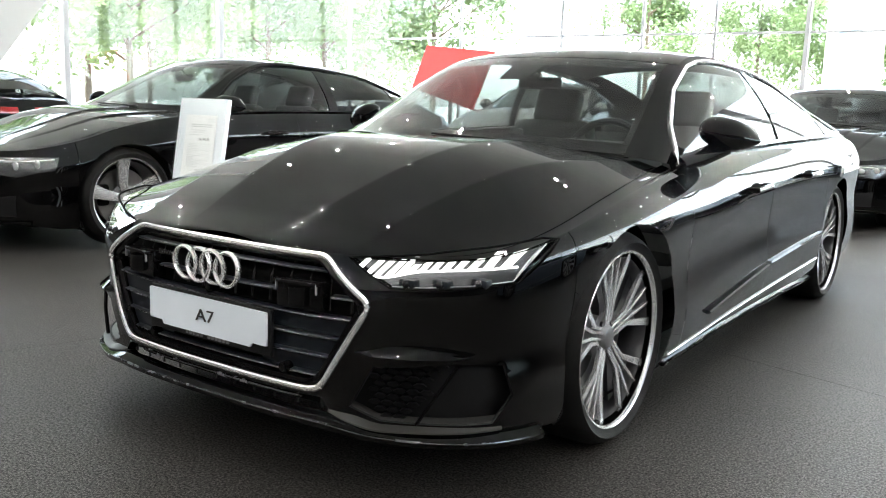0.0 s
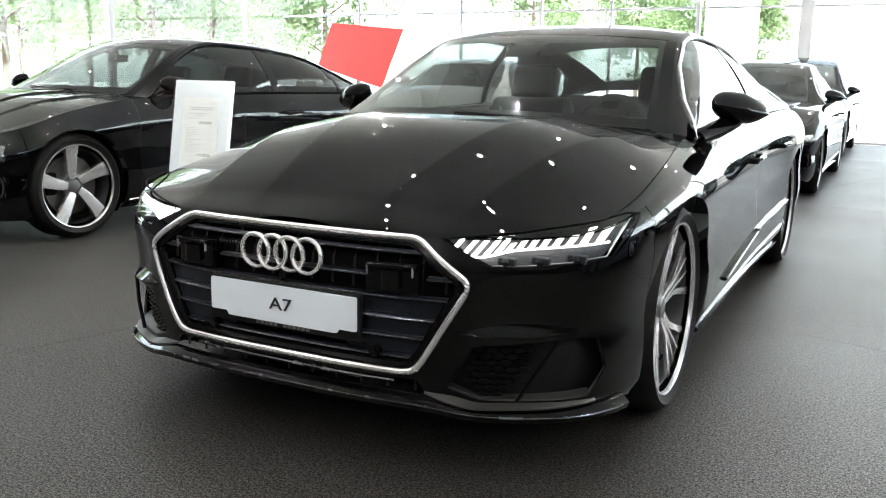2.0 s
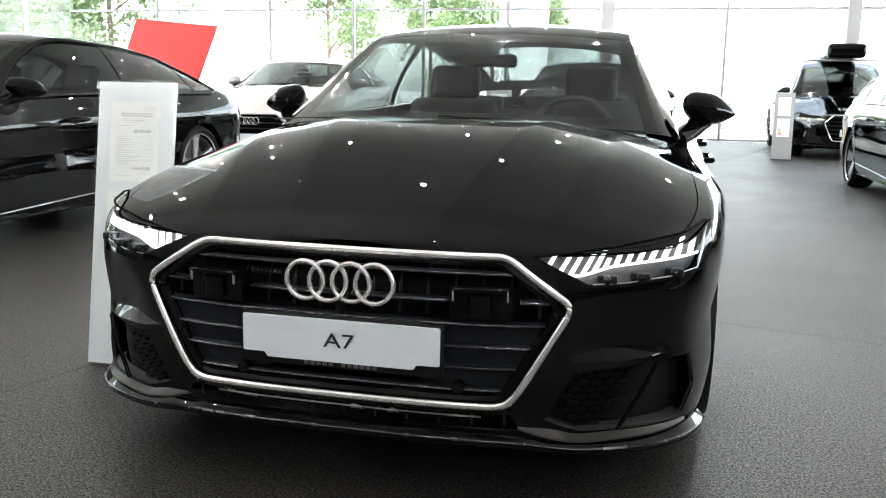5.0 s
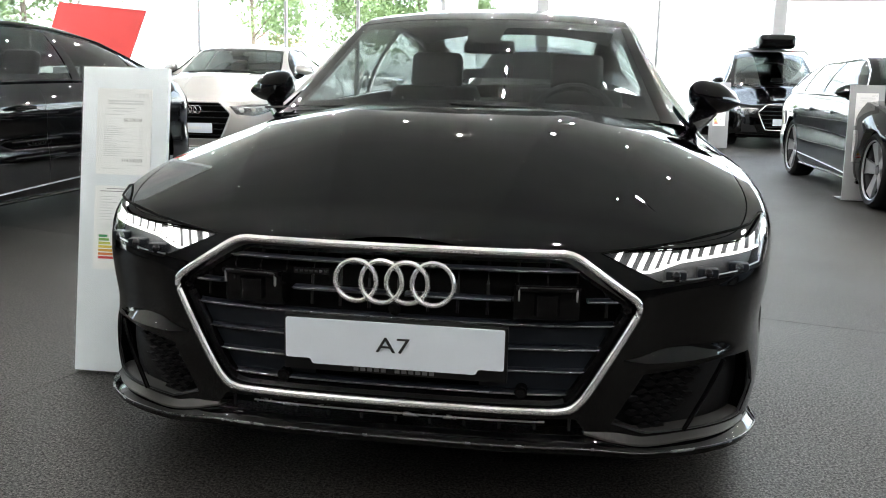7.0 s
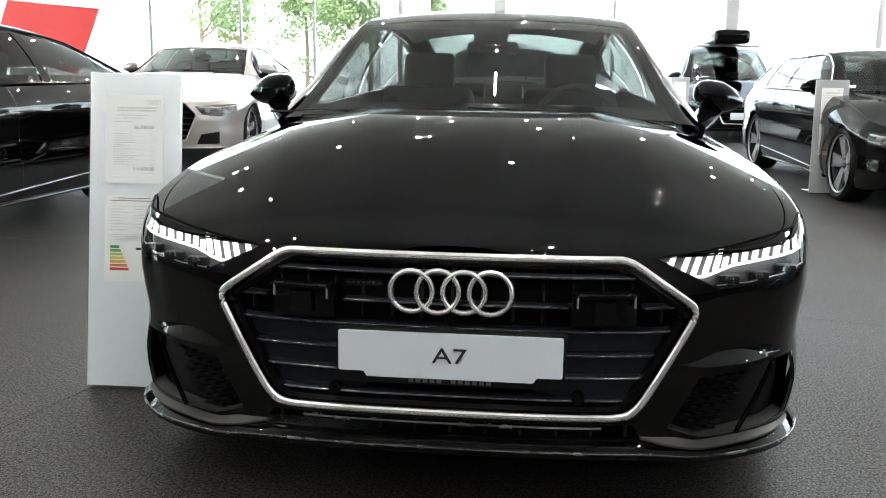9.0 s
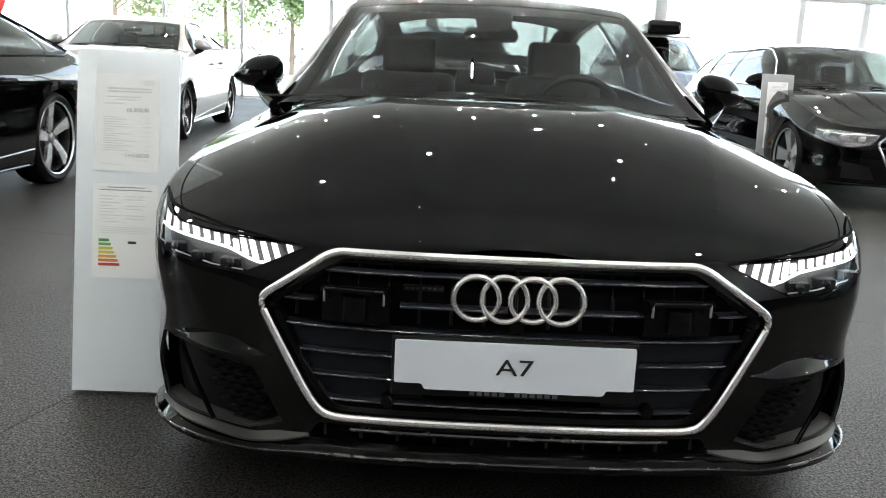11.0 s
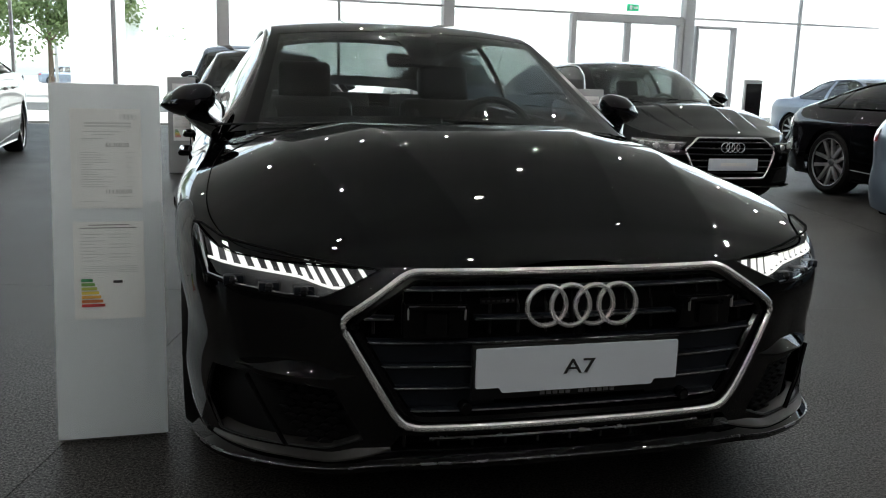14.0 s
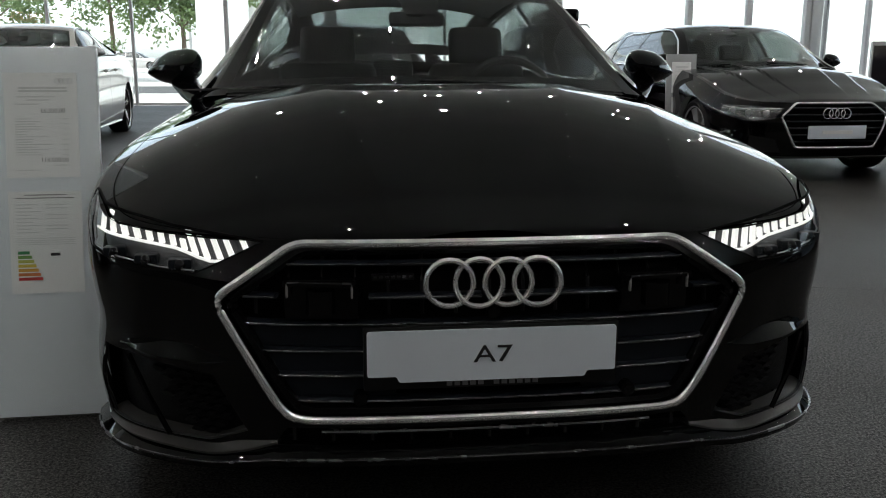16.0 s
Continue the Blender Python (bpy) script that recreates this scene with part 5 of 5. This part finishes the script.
# spot lamps in the ceiling, in pairs
first = None
rnd = random.Random(11)
for i in range(-6, 7):
    for j in range(-6, 9):
        for k in range(2 if (i + 2 * j) % 5 == 0 else 1):
            x, y = i * 2.0 + (j % 2) * 0.9 + k * 0.3 + rnd.uniform(-0.35, 0.35), j * 1.95 + 0.9 + k * 0.1 + rnd.uniform(-0.35, 0.35)
            if first is None:
                first = thing("ceiling_spot", "small round recessed ceiling spotlight, lit", "ceiling lamp", "ceiling spotlights")
                bm = bmesh.new()
                lathe(bm, [(0.0, 0.06), (0.005, 0.06), (0.008, 0.05), (0.006, 0.04), (0.0, 0.037)], 24, pose(0, 0, 0, 0, 90, 0))
                part("bezel", bm, RIM_DARK, first)
                bm = bmesh.new()
                cyl(bm, (0, 0, 0.004), (0, 0, -0.003), 0.029, 0.027, 20)
                part("bulb", bm, SPOT, first)
                first.matrix_world = pose(x, y, HALL)
            else:
                copy_thing(first, pose(x, y, HALL) @ Matrix.Scale(rnd.choice((0.45, 0.55, 0.65, 0.8, 1.0)), 4))


def glazing(name, along, fixed, a, b, posts, rails, deep=0.06):
    """A glass wall: panes between posts and rails. along: the axis it runs on."""
    root = thing(name, "tall showroom glazing with grey metal frame", "window wall", kind="structure")
    at = lambda u, d, z: (u, fixed + d, z) if along == "x" else (fixed + d, u, z)
    size = lambda u, d, z: (u, d, z) if along == "x" else (d, u, z)
    us = sorted([a] + [p[0] for p in posts] + [b])
    for u, w, d in posts:
        bm = bmesh.new()
        box(bm, at(u, 0, HALL / 2), size(w, d, HALL), min(w, d) * 0.12)
        part("mullion", bm, FRAME_GREY, root)
    for u0, u1 in zip(us, us[1:]):
        if u1 - u0 < 0.1:
            continue
        for z0, z1 in zip([0.0] + rails, rails + [HALL]):
            bm = bmesh.new()
            box(bm, at((u0 + u1) / 2, 0, (z0 + z1) / 2), size(u1 - u0, 0.012, z1 - z0 - 0.01))
            pane = part("pane", bm, SHOWROOM_GLASS, root)
            pane.visible_shadow = False
        for z in [0.03] + rails:
            bm = bmesh.new()
            box(bm, at((u0 + u1) / 2, 0, z), size(u1 - u0, 0.055, 0.05), 0.006)
            part("transom", bm, FRAME_GREY, root)
    return root


NORTH = [(-11.5, 0.06, 0.1), (-8.5, 0.06, 0.1), (-6.4, 0.06, 0.1), (-4.7, 0.06, 0.1), (-2.75, 0.09, 0.14), (-0.55, 0.26, 0.3), (1.93, 0.06, 0.1), (4.4, 0.26, 0.3), (10.45, 0.26, 0.3), (13.6, 0.06, 0.1)]
glazing("window_1", "x", Y1, X0, X1, NORTH, [2.78])
WEST = [(2.1, 0.2, 0.2), (4.2, 0.06, 0.1), (8.2, 0.12, 0.14), (12.0, 0.12, 0.14), (16.4, 0.05, 0.1)]
glazing("window_2", "y", X0, 2.0, Y1, WEST, [4.4])
glazing("window_3", "y", X1, 0.0, Y1, [(0.1, 0.2, 0.2), (3.6, 0.12, 0.14), (7.2, 0.12, 0.14), (10.8, 0.12, 0.14), (14.4, 0.12, 0.14)], [4.4])


# glass doors in the far wall
door = thing("door_1", "double glass exit door in a grey frame", "door", kind="structure")
for name, a, b in (("door_frame", (7.4, 17.9, 0), (7.52, 18.1, 2.75)), ("door_frame", (10.2, 17.9, 0), (10.32, 18.1, 2.75)), ("door_head", (7.52, 17.9, 2.6), (10.2, 18.1, 2.75)), ("door_stile", (8.8, 17.93, 0), (8.94, 18.07, 2.6))):
    bm = bmesh.new()
    box(bm, [(p + q) / 2 for p, q in zip(a, b)], [q - p for p, q in zip(a, b)], 0.01)
    part(name, bm, FRAME_GREY, door)
door = thing("door_2", "single glass door in a slim grey frame", "door", kind="structure")
for name, a, b in (("door_frame", (10.7, 17.92, 0), (10.76, 18.08, 2.62)), ("door_frame", (11.7, 17.92, 0), (11.8, 18.08, 2.62)), ("door_head", (10.76, 17.92, 2.55), (11.7, 18.08, 2.62))):
    bm = bmesh.new()
    box(bm, [(p + q) / 2 for p, q in zip(a, b)], [q - p for p, q in zip(a, b)], 0.01)
    part(name, bm, FRAME_GREY, door)
ex = thing("exit_sign", "green illuminated emergency exit sign", "exit sign")
ex.matrix_world = pose(8.9, 17.85, 2.95)
bm = bmesh.new()
box(bm, (0, 0, 0), (0.3, 0.05, 0.16), 0.01)
panel = part("sign_box", bm, EXIT, ex)
bm = bmesh.new()
box(bm, (-0.06, -0.027, 0), (0.06, 0.004, 0.1))
box(bm, (0.06, -0.027, 0), (0.1, 0.004, 0.05))
part("pictogram", bm, PAPER, ex)

# ---- outside ----
slab("ground", (-150, -60, -0.5), (150, 220, -0.21), PAVE, "pale paving outside the showroom")
slab("road", (-140, 30, -0.21), (140, 37, -0.19), ROAD, "asphalt street beyond the forecourt")


def tree(x, y, h, seed, spread=2.6, size=1.0):
    rnd = random.Random(seed)
    root = thing("tree", "leafy green broadleaf street tree", "tree", "street trees")
    root.matrix_world = pose(x, y, -0.21) @ Matrix.Scale(size, 4)
    bm = bmesh.new()
    tube(bm, [(0, 0, 0), (0.05, 0.02, h * 0.25), (-0.04, 0.05, h * 0.5), (0, 0, h * 0.8)], 0.14, 10)
    for v in bm.verts:
        k = 1 - 0.75 * v.co.z / h
        v.co.x, v.co.y = v.co.x * k, v.co.y * k
    tips = []
    for k in range(9):
        a, z = rnd.uniform(0, 6.28), h * rnd.uniform(0.3, 0.7)
        r = spread * rnd.uniform(0.5, 0.9)
        tip = (r * math.cos(a), r * math.sin(a), z + r * 0.7)
        cyl(bm, (0, 0, z), tip, 0.05, 0.015, 6)
        tips.append(tip)
    part("trunk", bm, BARK, root)
    vs, fs, n = [], [], 0
    for k in range(90):
        bx, by, bz = tips[k % 9]
        f = rnd.uniform(0.55, 1.15)
        cx, cy, cz = bx * f + rnd.gauss(0, 0.6), by * f + rnd.gauss(0, 0.6), bz + rnd.gauss(0, 0.8)
        rr = rnd.uniform(0.35, 0.75)
        for q in range(75):
            v = Vector((rnd.gauss(0, 1), rnd.gauss(0, 1), rnd.gauss(0, 0.8))) * rr * 0.6 + Vector((cx, cy, cz))
            e1 = Vector((rnd.gauss(0, 1), rnd.gauss(0, 1), rnd.gauss(0, 1))).normalized()
            e2 = e1.orthogonal().normalized()
            s = rnd.uniform(0.08, 0.15)
            vs += [v - e1 * s, v + e2 * s * 0.55, v + e1 * s, v - e2 * s * 0.55]
            fs.append((n, n + 1, n + 2, n + 3))
            n += 4
    me = bpy.data.meshes.new("crown")
    me.from_pydata([tuple(v) for v in vs], [], fs)
    me.materials.append(GREENS[seed % 3])
    crown = new("crown", me)
    crown.parent = root


for k, (x, y, h) in enumerate(((-24, 11, 7.5), (-27, 17, 8.5), (-22, 21, 7), (-31, 9, 8), (-33, 24, 9), (-19, 27, 7.5), (-40, 14, 9), (-26, 31, 8), (-38, 32, 9), (-8.3, 45, 8.5), (-4.6, 47, 8.5), (-12.5, 48, 9), (-16, 41, 9), (-21, 14.5, 7), (-20, 7, 6.5), (-29, 13, 8), (-23, 25, 7.5))):
    tree(x, y, h, k)

hall = thing("white_building", "white clad commercial building across the street", "building")
bm = bmesh.new()
box(bm, (26, 52, 5.5), (64, 12, 11.5))
part("wall", bm, FACADE, hall)
bm = bmesh.new()
box(bm, (26, 52, 11.4), (64.6, 12.6, 0.5))
part("roof_edge", bm, FACADE, hall)
for k in range(14):
    bm = bmesh.new()
    box(bm, (-3 + k * 4.4, 45.96, 2.4), (3.2, 0.1, 2.6))
    part("window", bm, SHOWROOM_GLASS, hall)

pylon = thing("sign_pylon", "white illuminated sign pylon with a round blue badge", "sign pylon")
bm = bmesh.new()
box(bm, (-4.75, 33, 3.2), (1.9, 0.4, 6.8), 0.03)
part("body", bm, FACADE, pylon)
bm = bmesh.new()
cyl(bm, (-4.9, 32.76, 4.15), (-4.9, 32.8, 4.15), 0.4, seg=28)
part("badge", bm, BADGE_BLUE, pylon)
lamp = thing("street_lamp", "slim grey street lamp with a curved arm", "street lamp")
bm = bmesh.new()
tube(bm, [(-9.4, 54, -0.21), (-9.4, 54, 3.4), (-9.5, 54, 4.2), (-9.8, 54, 4.8), (-10.3, 54, 5.0)], 0.09, 8)
part("post", bm, FRAME_GREY, lamp)
bm = bmesh.new()
box(bm, (-10.5, 54, 5.0), (0.6, 0.25, 0.12), 0.04)
part("lantern", bm, FRAME_GREY, lamp)

# ---- cars ----
hero, hb = build_car("black_fastback", "glossy black four-door fastback with lit headlights and chrome grille frame", PAINT_BLACK, HERO, pose(0, 0, 0), "vee", True)
hero_front(hero, hb)


def park(name, label, paint, spec, x, y, turn=0, style="ten"):
    car, b = build_car(name, label, paint, spec, pose(x, y, 0, 0, 0, turn), style)
    plain_front(car, b, spec)
    return car, b


park("black_coupe", "glossy black sportback with grey five-arm rotor wheels", PAINT_BLACK, variant(4.79, 1.84, 1.40, 0.88, 2.88, tyre=0.345, rim=0.272), -4.2, 1.22, -2.8, "rotor")
park("silver_saloon", "silver compact saloon with dark grille", PAINT_SILVER, variant(4.46, 1.80, 1.43, 0.87, 2.637, "sedan", nose=1.12), -4.0, 7.6, 3, "rotor")
park("black_estate", "black estate car with chrome grille frame", PAINT_BLACK, variant(4.73, 1.84, 1.385, 0.89, 2.82, "avant", chrome=True), 3.83, 5.32, 1, "five")
park("black_saloon", "black saloon parked behind the fastback", PAINT_BLACK, variant(4.73, 1.84, 1.427, 0.89, 2.82, "sedan", chrome=True), -0.15, 7.2, 0, "ten")
park("dark_suv", "dark sport utility car further back in the row", PAINT_BLACK, variant(4.66, 1.89, 1.66, 0.9, 2.82, "suv", tyre=0.37, rim=0.25), -0.3, 13.0, 0, "ten")
suv, suvb = park("black_suv", "black sport utility car carrying a roof box", PAINT_BLACK, variant(4.66, 1.89, 1.66, 0.9, 2.82, "suv", tyre=0.37, rim=0.25, chrome=True), 3.75, 13.2, 0, "ten")
park("black_hatchback", "black sportback with dark multi-spoke wheels", PAINT_BLACK, variant(4.73, 1.84, 1.32, 0.9, 2.82, tyre=0.345, rim=0.256), 6.60, 2.70, 0, "ten")
park("grey_saloon", "blue-grey saloon near the glass wall", PAINT_BLUE, variant(4.73, 1.84, 1.42, 0.9, 2.82, "sedan"), 11.7, 10.4, 0, "ten")
park("dark_grey_car", "dark blue-grey saloon beside the aisle", PAINT_BLUE, variant(4.73, 1.84, 1.42, 0.9, 2.82, "sedan"), 4.95, -0.6, 0, "ten")

park("silver_street_car", "silver car parked in the street outside", PAINT_SILVER, variant(4.5, 1.8, 1.45, 0.87, 2.65, "avant"), -14.5, 72, 90, "ten")
park("blue_street_car", "blue-grey car parked in the street outside", PAINT_BLUE, variant(4.5, 1.8, 1.45, 0.87, 2.65, "sedan"), -8.6, 70, 90, "ten")

park("black_compact", "black hatchback seen from its tail by the side glazing", PAINT_BLACK, variant(4.0, 1.75, 1.36, 0.82, 2.5), -13.85, 5.05, -90, "ten")

# roof box
rb = thing("roof_box", "black roof box strapped on roof bars", "roof box")
rb.matrix_world = pose(3.75, 15.3, 1.615)
bm = bmesh.new()
bmesh.ops.create_cube(bm, size=1, matrix=Matrix.LocRotScale((0, 0.3, 0.17), None, (0.62, 1.9, 0.25)))
bmesh.ops.bevel(bm, geom=bm.edges[:], offset=0.09, segments=4, profile=0.6, affect="EDGES")
part("shell", bm, GLOSS_BLACK, rb)
for y in (-0.25, 0.8):
    bm = bmesh.new()
    tube(bm, [(-0.62, y, -0.04), (-0.56, y, 0.02), (0.56, y, 0.02), (0.62, y, -0.04)], 0.02, 8)
    part("roof_bar", bm, ALU_SATIN, rb)


# ---- price stands ----
def stand(x, y, w, h, lean, turn, board, label, rows=True):
    st = thing("price_stand", label, "price stand", "price stands")
    st.matrix_world = pose(x, y, 0, 0, 0, turn)
    up = pose(0, 0, 0.012, -lean, 0, 0)
    bm = bmesh.new()
    box(bm, (0, 0.012, h / 2), (w, 0.02, h), 0.003, up)
    body = part("board", bm, board, st)
    bm = bmesh.new()
    box(bm, (0, 0.16, 0.006), (w - 0.01, 0.26, 0.012), 0.003)
    part("base_plate", bm, RIM_DARK, st)
    if lean:
        bm = bmesh.new()
        p = up @ Vector((0, 0.022, h * 0.9))
        box(bm, (0, 0.24, 0.012 + p.z * 0.25), (w * 0.5, 0.012, p.z * 0.5), 0.002)
        part("rear_support", bm, board, st)
    if rows:
        bm = bmesh.new()
        box(bm, (0, -0.006, h / 2), (w, 0.004, h), 0.001, up)
        part("acrylic_cover", bm, ACRYLIC, st)
    for zc, hh in ((h * 0.79, h * 0.28), (h * 0.475, h * 0.275)):
        bm = bmesh.new()
        box(bm, (0.0, 0.0, zc), (w * 0.64, 0.002, hh), 0, up)
        sheet = part("sheet", bm, PAPER, st)
        top, left, sw = zc + hh / 2, -w * 0.32, w * 0.64

        def bar(x0, x1, z, t, material=GREY_PRINT, name="print_line"):
            b2 = bmesh.new()
            box(b2, (left + sw * (x0 + x1) / 2, -0.0016, top - hh * z), (sw * (x1 - x0), 0.0012, hh * t), 0, up)
            part(name, b2, material, sheet)
        if zc > h * 0.6:
            for k in range(4):
                b2 = bmesh.new()
                c = up @ Vector((left + sw * (0.74 + 0.055 * k), -0.0016, top - hh * 0.08))
                tube(b2, [c + Vector((sw * 0.036 * math.cos(a), 0, sw * 0.036 * math.sin(a))) for a in np.linspace(0, 6.283, 14, endpoint=False)], sw * 0.006, 4, True)
                part("printed_ring", b2, GREY_PRINT, sheet)
            bar(0.2, 0.86, 0.145, 0.017), bar(0.2, 0.86, 0.175, 0.017), bar(0.17, 0.7, 0.23, 0.01), bar(0.3, 0.62, 0.26, 0.01), bar(0.14, 0.46, 0.3, 0.01)
            rnd = random.Random(3)
            for k in range(15):
                z = 0.44 + 0.0245 * k
                bar(0.14, 0.14 + rnd.uniform(0.15, 0.5), z, 0.008)
                if k % 2 == 0:
                    bar(0.78, 0.86, z, 0.008)
            bar(0.13, 0.45, 0.93, 0.008), bar(0.65, 0.86, 0.885, 0.008)
            if rows:
                for txt, z in (("66.300,00", 0.365), ("114.500,00", 0.835)):
                    lettering("print_line", txt, hh * 0.058, PRICE_PRINT, sheet, up @ Matrix.Translation((left + sw * 0.66, -0.002, top - hh * z)) @ pose(0, 0, 0, 90, 0, 0), 1.0, 0.0004)
        else:
            bar(0.22, 0.8, 0.035, 0.010, PRICE_PRINT), bar(0.1, 0.9, 0.065, 0.010, PRICE_PRINT)
            for k in range(9):
                bar(0.1, 0.1 + (0.3, 0.22, 0.34, 0.2)[k % 4], 0.13 + 0.034 * k, 0.009)
                if k % 3 != 2:
                    bar(0.5, 0.8, 0.13 + 0.034 * k, 0.009)
            for k in range(4):
                bar(0.1, 0.9, 0.46 + 0.02 * k, 0.006)
            for k in range(7):
                bar(0.1, 0.26 + 0.028 * k, 0.60 + 0.043 * k, 0.03, LABEL[k], "label_stripe")
            bar(0.55, 0.68, 0.62, 0.028, INK, "label_mark")
    return st


stand(-1.145, 0.80, 0.31, 1.055, 9.5, 1.5, BOARD, "white price stand with two printed sheets beside the car")
stand(2.96, 6.6, 0.30, 1.05, 5, 0, STAND_GREY, "grey price stand with printed sheets beside the estate", False)
stand(2.6, 12.9, 0.30, 1.05, 5, 0, STAND_GREY, "grey price stand with printed sheets beside the sport utility car", False)
stand(-1.15, 8.3, 0.30, 1.05, 5, 0, STAND_GREY, "grey price stand with printed sheets behind the fastback", False)
stand(-5.3, 7.2, 0.30, 1.05, 5, 0, STAND_GREY, "grey price stand with printed sheets by the silver saloon", False)

# ---- red panel ----
red = thing("red_panel", "slanted red display panel on a slim post", "display panel")
bm = bmesh.new()
prism(bm, [(-9.2, 1.35), (-7.7, 0.95), (-7.22, 2.07), (-8.85, 2.2)], 0.06, Matrix.Translation((0, 13, 0)) @ pose(0, 0, 0, 90, 0, 0))
part("panel", bm, RED_BOARD, red)
bm = bmesh.new()
cyl(bm, (-8.3, 13.06, 0), (-8.3, 13.06, 1.5), 0.04)
part("post", bm, STAND_GREY, red)

# ---- kiosk ----
ki = thing("info_kiosk", "slim grey information column with dark screen", "kiosk")
ki.matrix_world = pose(7.41, 10.5, 0, 0, 0, -20)
bm = bmesh.new()
box(bm, (0, 0, 0.63), (0.27, 0.14, 1.26), 0.02)
part("column", bm, STAND_GREY, ki)
bm = bmesh.new()
box(bm, (0.005, -0.072, 0.78), (0.23, 0.012, 0.84), 0.004)
part("screen", bm, SCREEN, ki)

# ---- leaning pillar ----
bm = bmesh.new()
box(bm, (0, 0, 3.5), (0.5, 0.9, 7.4), 0.04)
lp = part("leaning_pillar", bm, WALL_WHITE)
lp.matrix_world = pose(-9.25, 2.6, 0) @ pose(0, 0, 0, -38.3, 0, 0)
tagged(lp, "white plastered leaning pillar", "pillar", kind="structure")
